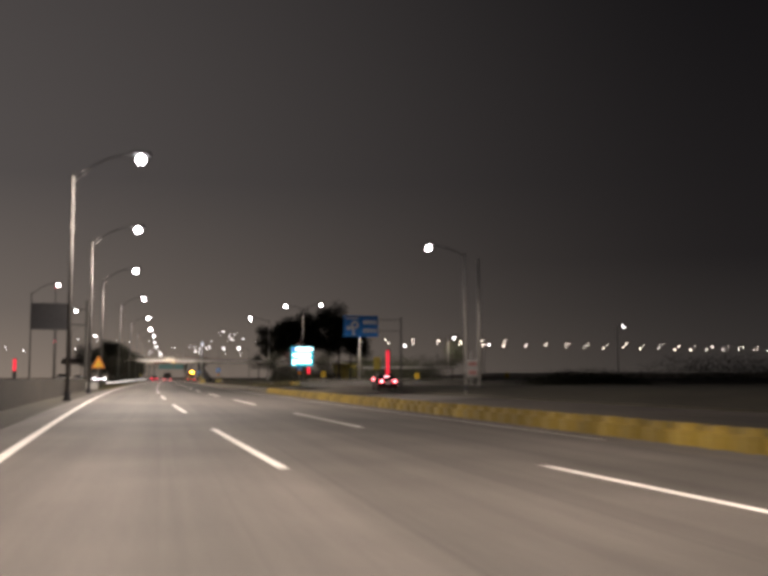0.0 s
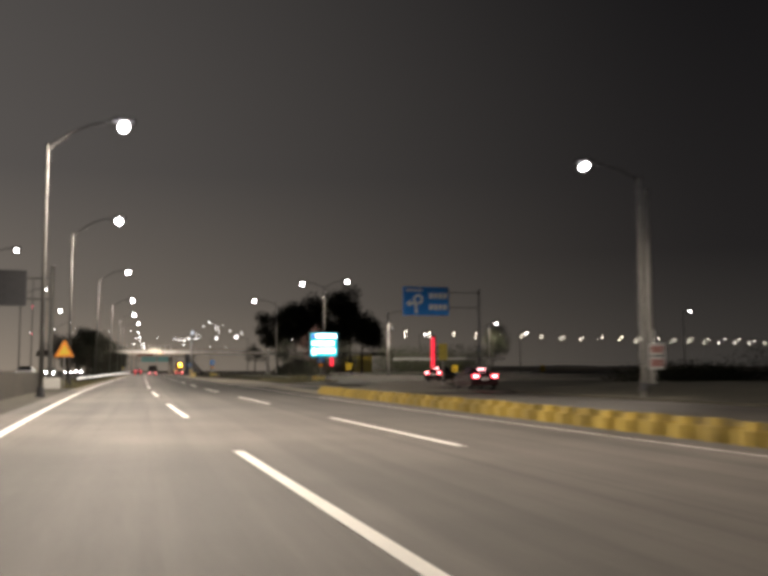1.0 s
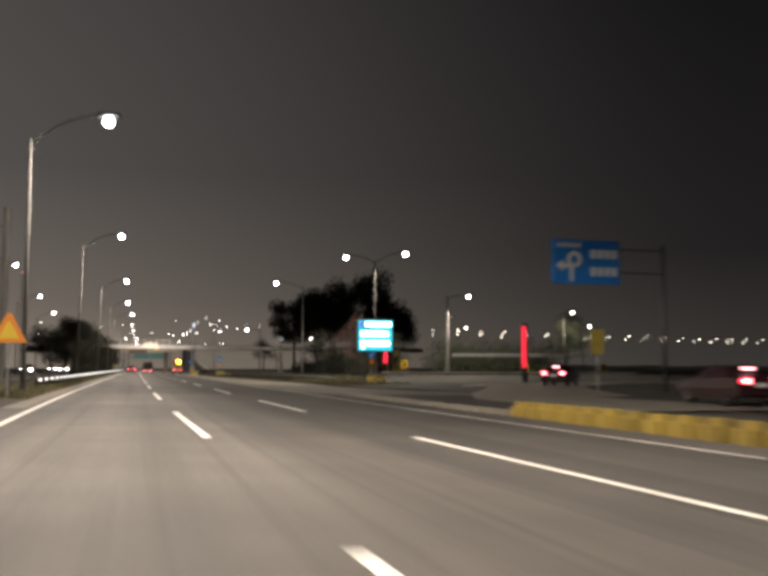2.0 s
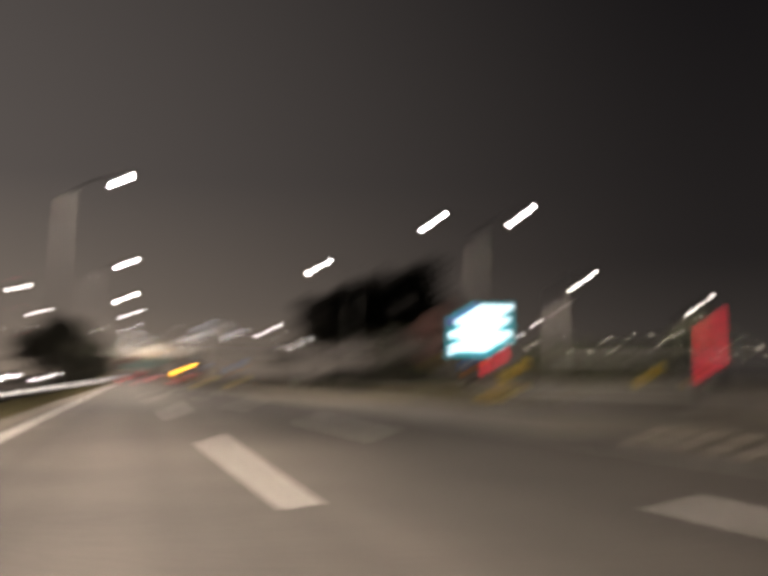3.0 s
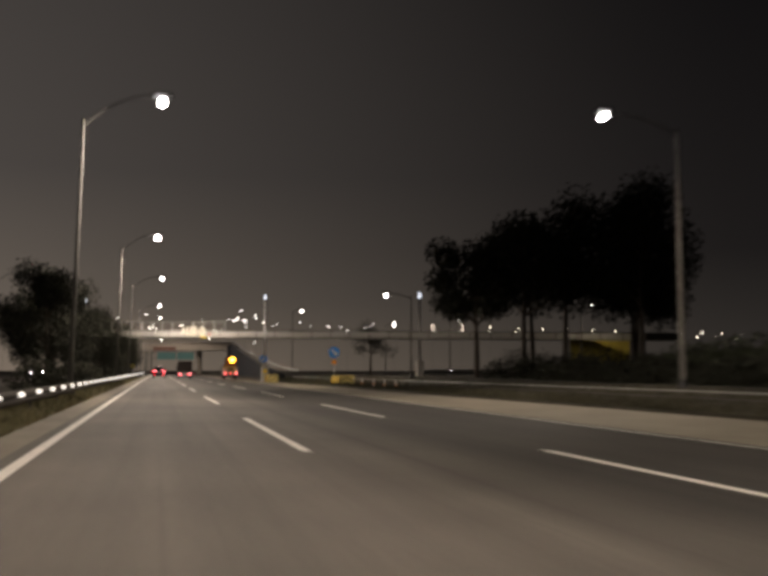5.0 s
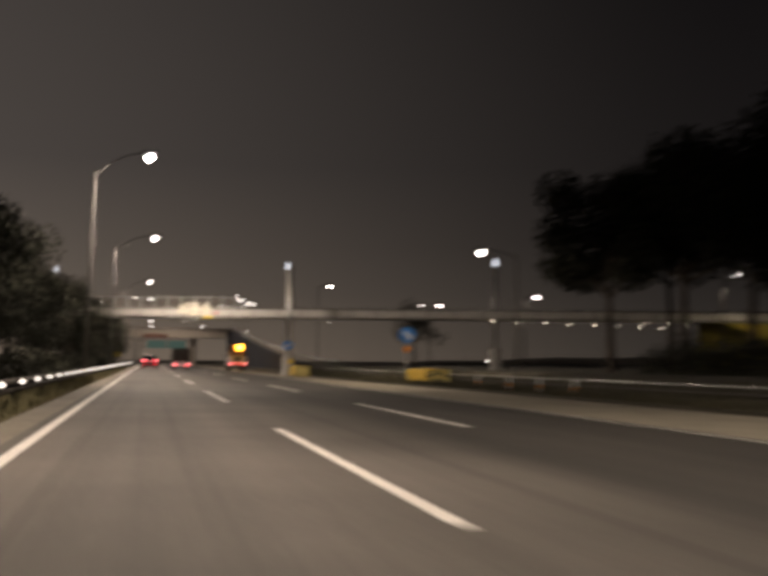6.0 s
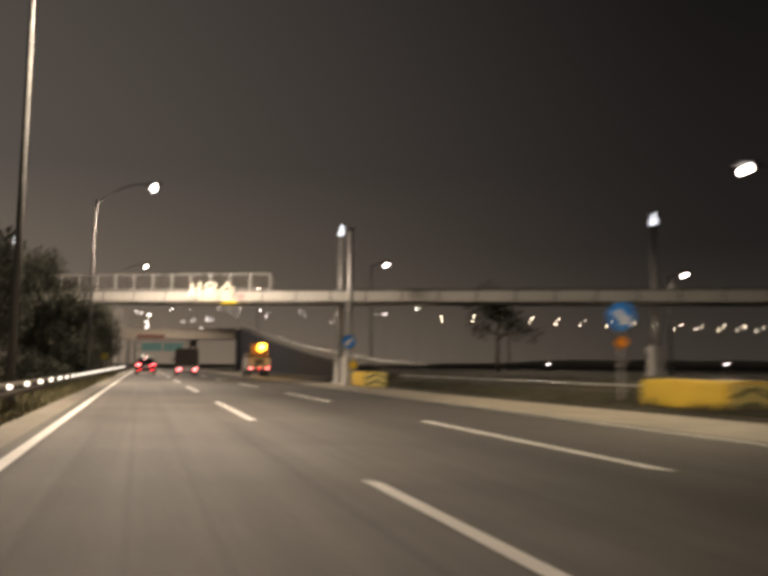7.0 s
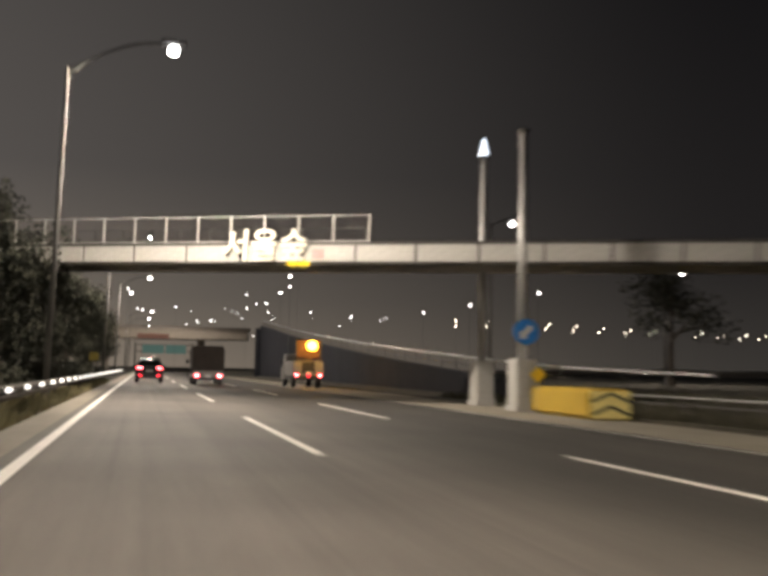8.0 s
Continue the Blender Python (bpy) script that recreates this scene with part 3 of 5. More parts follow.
for (xa_, ya_), (xb_, yb_) in zip(BANK, BANK[1:]):
    run = Vector((xb_ - xa_, yb_ - ya_, 0))
    turned = math.degrees(math.atan2(run.y, run.x))
    bm = bmesh.new()
    prism(bm, [(0.0, 2.62), (run.length, 2.62), (run.length, 2.72), (0.0, 2.72)], 0.06, pose(xa_, ya_, 0, 0, 0, turned))
    prism(bm, [(0.0, 2.78), (run.length, 2.78), (run.length, 2.92), (0.0, 2.92)], 0.06, pose(xa_, ya_, 0, 0, 0, turned))
    part("beam", bm, GALVANISED, bank_rail)
    for u in (0.0, 0.5):
        bm = bmesh.new()
        rod(bm, (xa_ + run.x * u, ya_ + run.y * u + 0.1, 0.3), (xa_ + run.x * u, ya_ + run.y * u + 0.1, 2.95), 0.06, None, 8)
        part("post", bm, WEATHERED, bank_rail)
shine((51.3, 165.9, 8.1), 1500, size=150)

# Low pale rail round the outside of the bend.
low_rail = thing("guard_rail", Matrix(), "low pale steel rail beside the bend of the slip road", "guard rail")
LOW = ((21.8, 146.2), (26.0, 147.0), (30.0, 147.6), (35.0, 147.2), (41.0, 146.0), (48.0, 144.4))
for (xa_, ya_), (xb_, yb_) in zip(LOW, LOW[1:]):
    run = Vector((xb_ - xa_, yb_ - ya_, 0))
    turned = math.degrees(math.atan2(run.y, run.x))
    bm = bmesh.new()
    prism(bm, [(0.0, 0.78), (run.length, 0.78), (run.length, 0.92), (0.0, 0.92)], 0.05, pose(xa_, ya_, 0, 0, 0, turned))
    part("beam", bm, BRIDGE_WHITE, low_rail)
    for u in (0.0, 0.5):
        bm = bmesh.new()
        rod(bm, (xa_ + run.x * u, ya_ + run.y * u + 0.08, -0.1), (xa_ + run.x * u, ya_ + run.y * u + 0.08, 0.9), 0.045, None, 8)
        part("post", bm, WEATHERED, low_rail)
# Traffic camera fixed to the lamp pole by the bend.
eye = thing("traffic_camera", pose(32.1, 157.0, 6.9), "small white traffic camera on a lamp pole bracket", "camera")
bm = bmesh.new()
box(bm, (0.62, 0.05, 0.05), (0.4, 0, -0.02), bevel=0.01)
part("bracket", bm, DARK_STEEL, eye)
bm = bmesh.new()
box(bm, (0.2, 0.46, 0.18), (0.62, -0.08, 0.1), bevel=0.03)
part("housing", bm, SIGN_WHITE, eye)
bm = bmesh.new()
rod(bm, (0.62, -0.36, 0.1), (0.62, -0.28, 0.1), 0.06, None, 12)
part("lens_hood", bm, DARK_STEEL, eye, "black lens hood")

# ---- footbridge over the road ----
BRIDGE_AT = pose(0, 257.2, 0, 0, math.degrees(0.0155), math.degrees(math.atan(-0.6)))
bridge = thing("footbridge", BRIDGE_AT, "white steel footbridge over the road with a mesh railing", "bridge", kind="structure")
GB, GT = 5.18, 5.94
bm = bmesh.new()
box(bm, (74, 0.28, GT - GB), (21, 0, (GB + GT) / 2), bevel=0.02)
box(bm, (74, 0.46, 0.06), (21, 0, GB + 0.03))
box(bm, (74, 0.46, 0.06), (21, 0, GT))
part("girder", bm, WEATHERED, bridge, "dark steel girder behind the panels")
bm = bmesh.new()
box(bm, (2.24, 0.05, GT - GB - 0.12), (0, 0, 0), bevel=0.015)
panel_mesh = mesh_of("panel", bm, BRIDGE_WHITE)
for i in range(30):
    ob = new("panel", panel_mesh)
    ob.parent, ob.location = bridge, (-14.19 + i * 2.33, -0.17, (GB + GT) / 2)
bm = bmesh.new()
box(bm, (74, 0.28, GT - GB), (21, 3.2, (GB + GT) / 2), bevel=0.02)
part("girder", bm, BRIDGE_WHITE, bridge)
bm = bmesh.new()
box(bm, (74, 3.0, 0.16), (21, 1.6, GT - 0.2))
part("deck", bm, WALL_CONCRETE, bridge, "grey concrete deck")
for off in (0.0, 3.2):
    bm = bmesh.new()
    for z in (1.08, 0.1):
        rod(bm, (-15, off, GT + z), (6.1 - 0.35 * off, off, GT + z), 0.02, None, 6)
    part("handrail", bm, BRIDGE_WHITE if off == 0 else WEATHERED, bridge)
    bm = bmesh.new()
    box(bm, (0.065, 0.06, 1.08), (0, 0, 0.54), bevel=0.008)
    fence_post = mesh_of("railing_post", bm, BRIDGE_WHITE if off == 0 else WEATHERED)
    for i in range(16):
        ob = new("railing_post", fence_post)
        ob.parent, ob.location = bridge, (6.08 - i * 1.415 - 0.35 * off, off, GT + 0.03)
bm = bmesh.new()
for i in range(176):
    rod(bm, (-15 + i * 0.12, 0.03, GT + 0.12), (-15 + i * 0.12, 0.03, GT + 1.06), 0.003, None, 3)
for z in range(8):
    rod(bm, (-15, 0.03, GT + 0.15 + z * 0.12), (6.08, 0.03, GT + 0.15 + z * 0.12), 0.003, None, 3)
tagged(part("mesh_infill", bm, WEATHERED, bridge, "fine steel mesh between the posts"), kind="stuff")
bm = bmesh.new()
box(bm, (0.5, 0.02, 0.36), (4.15, -0.21, GB + 0.36), bevel=0.02)
part("emblem", bm, EMBLEM_PINK, bridge, "small faded pink emblem plate")
# Yellow here stands in for amber beacon light on a neutral plate.
bm = bmesh.new()
box(bm, (0.95, 0.04, 0.16), (3.4, -0.25, GB - 0.03), bevel=0.01)
part("height_plate", bm, SIGN_YELLOW, bridge, "clearance plate with amber beacon light painted in")


def letters(text, at, height, mat, label):
    c = bpy.data.curves.new("letters", "FONT")
    c.body, c.size, c.extrude, c.align_x, c.offset = text, height, 0.06, "LEFT", 0.018
    ob = new("bridge_letters", c)
    bpy.context.view_layer.update()
    me = bpy.data.meshes.new_from_object(ob.evaluated_get(bpy.context.evaluated_depsgraph_get()))
    bpy.data.objects.remove(ob)
    me.materials.clear()
    me.materials.append(mat)
    ob = new("bridge_letters", me)
    ob.matrix_world = at
    return tagged(ob, label, "sign letters")


letters("\uc11c\uc6b8\uc232", BRIDGE_AT @ pose(0.25, -0.27, GB + 0.2, 90, 0, 0) @ Matrix.Diagonal((1.06, 1.1, 1, 1)), 1.2, LETTER_CREAM, "cream raised letters fixed to the footbridge railing")

# Two masts on white concrete bases beside the bridge.
for x, y, top, lit in ((9.6, 249.6, 9.5, False), (10.15, 255.0, 9.8, True), (26.2, 242.7, 8.75, True), (-11.3, 263.8, 9.3, True)):
    mast = thing("mast", pose(x, y, fall(x) if 0 < x < 12 else ground_z(x, y)), "tall grey mast on a white base" + (", glowing spire on top" if lit else ""), "mast")
    bm = bmesh.new()
    rod(bm, (0, 0, 1.4), (0, 0, top), 0.17, 0.13, 14)
    part("shaft", bm, GALVANISED, mast, smooth=True)
    bm = bmesh.new()
    box(bm, (0.72, 0.9, 1.75), (0, 0, 0.875), bevel=0.05)
    box(bm, (0.86, 1.05, 0.2), (0, 0, 0.1), bevel=0.03)
    part("base", bm, BRIDGE_WHITE, mast, "white painted concrete base")
    bm = bmesh.new()
    box(bm, (0.36, 0.36, 0.12), (0, 0, top), bevel=0.03)
    part("cap", bm, POLE_GREY, mast)
    if lit:
        bm = bmesh.new()
        rod(bm, (0, 0, top + 0.06), (0, 0, top + 0.75), 0.2, 0.05, 12)
        part("spire", bm, SPIRE, mast, "glowing white glass spire")


# ---- signs ----
def round_sign(x, y, z, r, label, h0, flip=1):
    ob = thing("road_sign", pose(x, y, h0), label, "road sign")
    b = bmesh.new()
    rod(b, (0, 0, 0), (0, 0, z - h0 + r), 0.035, None, 8)
    part("post", b, GALVANISED, ob)
    b = bmesh.new()
    rod(b, (0, -0.06, z - h0), (0, -0.035, z - h0), r, None, 28)
    disc = part("disc", b, SIGN_BLUE, ob, "blue sign disc")
    b = bmesh.new()
    out = ((-0.5, -0.5), (0.1, -0.5), (-0.07, -0.33), (0.5, 0.24), (0.24, 0.5), (-0.33, -0.07), (-0.5, 0.1))
    prism(b, [(u * r * 1.1 * flip, v * r * 1.1) for u, v in out], 0.01, pose(0, -0.075, z - h0))
    part("arrow", b, SIGN_WHITE, disc, "white slanting arrow")
    return ob


round_sign(9.3, 248.6, 2.48, 0.42, "round blue arrow sign on a thin steel post", -0.1)
signpost = round_sign(12.5, 221.3, 2.75, 0.48, "round blue arrow sign with an orange diamond on its post", -0.1, -1)
bm = bmesh.new()
box(bm, (0.36, 0.02, 0.36), (0, -0.05, 2.0), Matrix.Rotation(radians(45), 4, "Y"), bevel=0.01)
part("diamond", bm, SIGN_ORANGE, signpost, "orange diamond plate")


diamond = thing("road_sign", pose(9.45, 248.0, -0.1), "small yellow diamond marker on a short post", "road sign")
bm = bmesh.new()
rod(bm, (0, 0, 0), (0, 0, 1.2), 0.03, None, 8)
part("post", bm, GALVANISED, diamond)
bm = bmesh.new()
box(bm, (0.4, 0.02, 0.4), (0, -0.05, 1.2), Matrix.Rotation(radians(45), 4, "Y"), bevel=0.01)
part("plate", bm, SIGN_YELLOW, diamond, "amber-yellow plate")


def delineator(x, y):
    ob = thing("delineator_post", pose(x, y, fall(x) - 0.01), "slim white marker post with orange bands", "marker post", "marker posts")
    b = bmesh.new()
    rod(b, (0, 0, 0), (0, 0, 0.75), 0.045, 0.04, 10)
    rod(b, (0, 0, 0), (0, 0, 0.05), 0.12, 0.1, 10)
    part("post", b, SIGN_WHITE, ob)
    for z in (0.1, 0.34):
        b = bmesh.new()
        rod(b, (0, 0, z), (0, 0, z + 0.13), 0.049, None, 10)
        part("band", b, SIGN_ORANGE, ob, "orange reflective band")


for y in (197.3, 200.4, 203.6, 207.4):
    delineator(12.05, y)


def cushion(x, y, length, width, height, turn, label):
    ob = thing("crash_cushion", pose(x, y, fall(x) + 0.02, 0, 0, turn), label, "crash cushion", "crash cushions")
    b = bmesh.new()
    box(b, (width, length, height), (0, length / 2, height / 2), bevel=0.09)
    part("shell", b, YELLOW_PLASTIC, ob)
    for i in range(4):
        b = bmesh.new()
        box(b, (width + 0.05, length - 0.3, 0.05), (0, length / 2, 0.14 + i * (height - 0.28) / 3), bevel=0.015)
        part("rib", b, YELLOW_PLASTIC, ob)
    b = bmesh.new()
    box(b, (width * 0.94, 0.03, height * 0.9), (0, -0.02, height / 2), bevel=0.01)
    plate = part("end_plate", b, PALE_YELLOW, ob, "reflective yellow chevron plate")
    for i in range(2):
        for s in (-1, 1):
            b = bmesh.new()
            z = 0.1 + i * 0.36
            w = width * 0.45
            prism(b, ((0, z + 0.24), (0, z + 0.32), (s * w, z + 0.08), (s * w, z)), 0.008, pose(0, -0.05, 0))
            part("chevron", b, SIGN_BLACK, plate, "black slanting stripe")
    return ob


cushion(9.85, 243.9, 4.6, 1.25, 0.85, -3, "long yellow plastic crash cushion with a chevron end plate")
cushion(12.2, 214.0, 4.9, 1.25, 0.9, -3, "long yellow plastic crash cushion with a chevron end plate")
cushion(18.25, 133.2, 2.6, 1.05, 0.8, 0, "short yellow crash cushion with a chevron end plate")


def chevron_board(x, y, z, size, facing, label):
    h0 = ground_z(x, y)
    ob = thing("chevron_sign", pose(x, y, h0, 0, 0, facing), label, "road sign", "chevron signs")
    b = bmesh.new()
    rod(b, (0, 0, 0), (0, 0, z - h0), 0.035, None, 8)
    part("post", b, GALVANISED, ob)
    b = bmesh.new()
    box(b, (size * 0.8, 0.03, size), (0, -0.05, z - h0), bevel=0.01)
    board = part("board", b, SIGN_YELLOW, ob, "yellow board")
    b = bmesh.new()
    s = size * 0.32
    prism(b, ((-s, s), (-s * 0.2, s), (s * 0.8, 0), (-s * 0.2, -s), (-s, -s), (0, 0)), 0.008, pose(0, -0.077, z - h0))
    part("chevron", b, SIGN_BLACK, board, "black chevron")


chevron_board(24.5, 147.8, 1.65, 0.85, 0, "yellow chevron board with a black arrow head")
chevron_board(43.3, 161.6, 1.4, 0.95, -8, "yellow chevron board with a black arrow head")
chevron_board(76.0, 205.0, 1.6, 1.1, -15, "yellow chevron board with a black arrow head")

# Blue direction sign on a cantilever pole.
dirsign = thing("direction_sign", pose(0.28, 100.4, 0.04), "blue direction sign with white lettering on a steel pole", "road sign")
bm = bmesh.new()
rod(bm, (24.9, 0.15, 0.0), (24.9, 0.15, 7.6), 0.1, 0.07, 12)
part("pole", bm, DARK_STEEL, dirsign, smooth=True)
bm = bmesh.new()
for z in (6.1, 7.3):
    rod(bm, (24.9, 0.15, z), (19.0, 0.15, z), 0.03, None, 8)
part("arm", bm, DARK_STEEL, dirsign)
bm = bmesh.new()
box(bm, (3.75, 0.05, 2.25), (20.42, 0.0, 6.58), bevel=0.02)
panel = part("panel", bm, SIGN_BLUE, dirsign, "blue sign panel")
for cx_, cz_, w_, h_ in ((19.45, 7.42, 1.35, 0.22), (21.4, 7.0, 1.55, 0.44), (21.4, 6.1, 1.55, 0.44)):
    n = 4 if h_ > 0.3 else 6
    for i in range(n):
        bm = bmesh.new()
        box(bm, (w_ / n * 0.74, 0.01, h_), (cx_ - w_ / 2 + (i + 0.5) * w_ / n, -0.034, cz_))
        part("text_bar", bm, SIGN_WHITE, panel)
bm = bmesh.new()
ring = []
for i in range(15):
    c_, s_ = math.cos(radians(-90 + i * 22)), math.sin(radians(-90 + i * 22))
    ring.append([bm.verts.new((19.76 + r_ * c_, y_, 6.7 + r_ * s_)) for r_, y_ in ((0.21, -0.04), (0.42, -0.04), (0.42, -0.028), (0.21, -0.028))])
for p_, q_ in zip(ring, ring[1:]):
    for k in range(4):
        bm.faces.new((p_[k], p_[(k + 1) % 4], q_[(k + 1) % 4], q_[k]))
bm.faces.new(ring[0])
bm.faces.new(ring[-1])
bmesh.ops.recalc_face_normals(bm, faces=bm.faces)
box(bm, (0.21, 0.012, 0.95), (19.6, -0.034, 6.06))
prism(bm, ((18.75, 6.38), (19.15, 6.68), (19.15, 6.49), (19.62, 6.49), (19.62, 6.27), (19.15, 6.27), (19.15, 6.08)), 0.012, pose(0, -0.04, 0))
part("arrow", bm, SIGN_WHITE, panel, "white looping arrow")

# Lit message board.
vms = thing("message_board", pose(0, 144.3, 0.4), "lit message board, cyan with white text rows, on a steel post", "message board")
bm = bmesh.new()
box(bm, (3.42, 0.35, 3.05), (20.66, 0.2, 3.98), bevel=0.04)
part("case", bm, DARK_STEEL, vms)
bm = bmesh.new()
rod(bm, (20.8, 0.25, 0), (20.8, 0.25, 2.6), 0.17, None, 12)
part("post", bm, POLE_GREY, vms)
bm = bmesh.new()
box(bm, (3.28, 0.03, 2.05), (20.66, 0.01, 3.55))
face = part("screen", bm, SCREEN_CYAN, vms, "glowing cyan screen")
bm = bmesh.new()
box(bm, (3.28, 0.03, 0.72), (20.66, 0.01, 5.0))
top = part("screen", bm, SCREEN_CYAN, vms, "glowing cyan header screen")
for cx_, cz_, w_, h_, par in ((20.95, 5.0, 2.55, 0.42, top), (20.6, 4.1, 2.7, 0.46, face), (20.95, 3.2, 2.2, 0.5, face), (19.45, 3.1, 0.4, 0.75, face)):
    n = max(1, round(w_ / 0.4))
    for i in range(n):
        bm = bmesh.new()
        box(bm, (w_ / n * 0.88, 0.02, h_), (cx_ - w_ / 2 + (i + 0.5) * w_ / n, -0.015, cz_), bevel=0.008)
        part("text_bar", bm, SCREEN_WHITE, par)
bm = bmesh.new()
box(bm, (0.75, 0.12, 0.62), (20.3, 0.05, 2.05), bevel=0.03)
part("lower_panel", bm, SIGN_BLUE, vms, "small blue panel below the screen")
bm = bmesh.new()
box(bm, (0.62, 0.02, 0.5), (19.42, -0.012, 5.0), bevel=0.008)
part("number_field", bm, SCREEN_BLUE, top, "dark blue number field")
bm = bmesh.new()
box(bm, (0.36, 0.06, 1.05), (21.66, -0.03, 1.85), bevel=0.015)
part("light_strip", bm, RED_NEON, vms, "glowing red strip below the screen")
bm = bmesh.new()
box(bm, (0.07, 0.07, 1.4), (21.66, 0.04, 1.9), bevel=0.01)
part("strip_bracket", bm, DARK_STEEL, vms)
bm = bmesh.new()
prism(bm, ((-0.2, -0.22), (0.05, -0.22), (-0.02, -0.12), (0.2, 0.12), (0.12, 0.22), (-0.1, -0.03), (-0.2, 0.02)), 0.01, pose(20.3, -0.025, 2.05))
part("arrow", bm, SIGN_WHITE, vms, "white slanting arrow")
bm = bmesh.new()
rod(bm, (20.3, 0.0, 1.45), (20.3, 0.03, 1.45), 0.24, None, 20)
part("round_plate", bm, SIGN_ORANGE, vms, "small round orange plate")
bm = bmesh.new()
rod(bm, (20.3, 0.08, 0), (20.3, 0.08, 2.2), 0.035, None, 8)
part("side_post", bm, GALVANISED, vms)
bm = bmesh.new()
box(bm, (1.6, 0.5, 0.45), (20.8, 0.25, 0.15), bevel=0.05)
part("foot", bm, WALL_CONCRETE, vms, "concrete foot")

# Red lit column and a yellow board beyond the slip road.
redpost = thing("lit_column", pose(31.7, 134.5, 0.5), "tall column with a glowing red light strip", "light column")
bm = bmesh.new()
box(bm, (0.5, 0.3, 5.5), (0.12, 0.2, 1.95), bevel=0.04)
part("case", bm, DARK_STEEL, redpost)
bm = bmesh.new()
box(bm, (0.4, 0.04, 1.8), (0.0, 0.03, 1.75), bevel=0.015)
box(bm, (0.4, 0.04, 1.75), (0.0, 0.03, 3.58), bevel=0.015)
strip = part("light_strip", bm, RED_NEON, redpost, "glowing red strip")
for i in range(9):
    bm = bmesh.new()
    box(bm, (0.22 if i % 2 else 0.3, 0.012, 0.07), (0.03 if i % 3 else -0.03, 0.005, 1.05 + i * 0.4))
    part("text_bar", bm, DARK_STEEL, strip, "dark bar of writing")
yb = thing("yellow_board", pose(23.4, 104.6, 0.3), "blank yellow board on a thin post", "road sign")
bm = bmesh.new()
rod(bm, (0, 0, -0.6), (0, 0, 1.9), 0.04, None, 8)
part("post", bm, GALVANISED, yb)
bm = bmesh.new()
box(bm, (0.75, 0.04, 1.35), (0, -0.05, 2.4), bevel=0.015)
part("board", bm, HOARDING, yb)

# Warning triangle on the left verge.
tri_sign = thing("warning_sign", pose(-5.76, 92.5, 0.1), "orange triangular warning sign on a post", "road sign")
bm = bmesh.new()
rod(bm, (0, 0, 0), (0, 0, 2.7), 0.035, None, 8)
part("post", bm, GALVANISED, tri_sign)
bm = bmesh.new()
prism(bm, ((-0.62, 1.95), (0.62, 1.95), (0.08, 3.0), (-0.08, 3.0)), 0.025, pose(0, -0.06, 0))
plate = part("plate", bm, SIGN_ORANGE, tri_sign, "orange triangle plate")
bm = bmesh.new()
prism(bm, ((-0.36, 2.09), (0.36, 2.09), (0.04, 2.7), (-0.04, 2.7)), 0.01, pose(0, -0.075, 0))
part("inset", bm, SIGN_YELLOW, plate, "yellow inner triangle")
# Small yellow plate further on.
ys_ = thing("road_sign", pose(-6.2, 295.4, 0.1), "small yellow sign plate on a post", "road sign")
bm = bmesh.new()
rod(bm, (0, 0, 0), (0, 0, 2.0), 0.03, None, 8)
part("post", bm, GALVANISED, ys_)
bm = bmesh.new()
box(bm, (0.66, 0.03, 0.62), (0, -0.05, 1.75), bevel=0.08)
part("plate", bm, HOARDING, ys_)

# Back of a large sign over the opposite side.
board = thing("sign_gantry", pose(0, 110, 0.1), "back of a large dark sign on a cantilever gantry", "road sign")
bm = bmesh.new()
box(bm, (3.9, 0.12, 2.9), (-12.1, 0, 7.75), bevel=0.03)
part("panel", bm, DARK_STEEL, board)
bm = bmesh.new()
rod(bm, (-8.2, 0.2, 0), (-8.2, 0.2, 9.6), 0.2, 0.16, 12)
part("pole", bm, POLE_GREY, board)
bm = bmesh.new()
for z in (6.9, 8.6):
    rod(bm, (-8.2, 0.2, z), (-14.0, 0.2, z), 0.08, None, 8)
part("arm", bm, POLE_GREY, board)
# Red and white plates on the pole pair.
plates = thing("road_sign", pose(22.95, 69.7, 0.5), "red and white notice plates on a steel post", "road sign")
bm = bmesh.new()
rod(bm, (0, 0, 0), (0, 0, 2.6), 0.04, None, 8)
part("post", bm, GALVANISED, plates)
for z, h in ((1.0, 0.6), (1.65, 0.55)):
    bm = bmesh.new()
    box(bm, (0.8, 0.03, h), (0.1, -0.06, z), bevel=0.02)
    pl = part("plate", bm, SIGN_WHITE, plates, "white notice plate")
    bm = bmesh.new()
    box(bm, (0.66, 0.01, h * 0.6), (0.1, -0.08, z))
    part("text_bar", bm, EMBLEM_PINK, pl, "faded pink bar")

# ---- ramp wall on the right ----
wall = thing("retaining_wall", Matrix(), "dark retaining wall of a ramp with a steel rail on top", "wall", kind="structure")


def wall_x(y):
    return 12.3 + 0.9 * ease(250, 350, y)


def wall_top(y):
    return 0.62 + max(0.0, y - 252) * 0.042 + 0.00022 * max(0.0, y - 252) ** 2 - 0.02 * max(0.0, 252 - y)


y = 256.0
while y < 352:
    bm = bmesh.new()
    a, b_ = y, y + 3.96
    v = []
    for yy in (a, b_):
        for dx in (0, 0.5):
            for z in (-0.5, wall_top(yy)):
                v.append(bm.verts.new((wall_x(yy) + dx, yy, z)))
    for q in ((0, 1, 5, 4), (2, 6, 7, 3), (1, 3, 7, 5), (0, 4, 6, 2), (0, 2, 3, 1), (4, 5, 7, 6)):
        bm.faces.new([v[i] for i in q])
    part("panel", bm, WALL_BLUE, wall)
    y += 4.0
bm = bmesh.new()
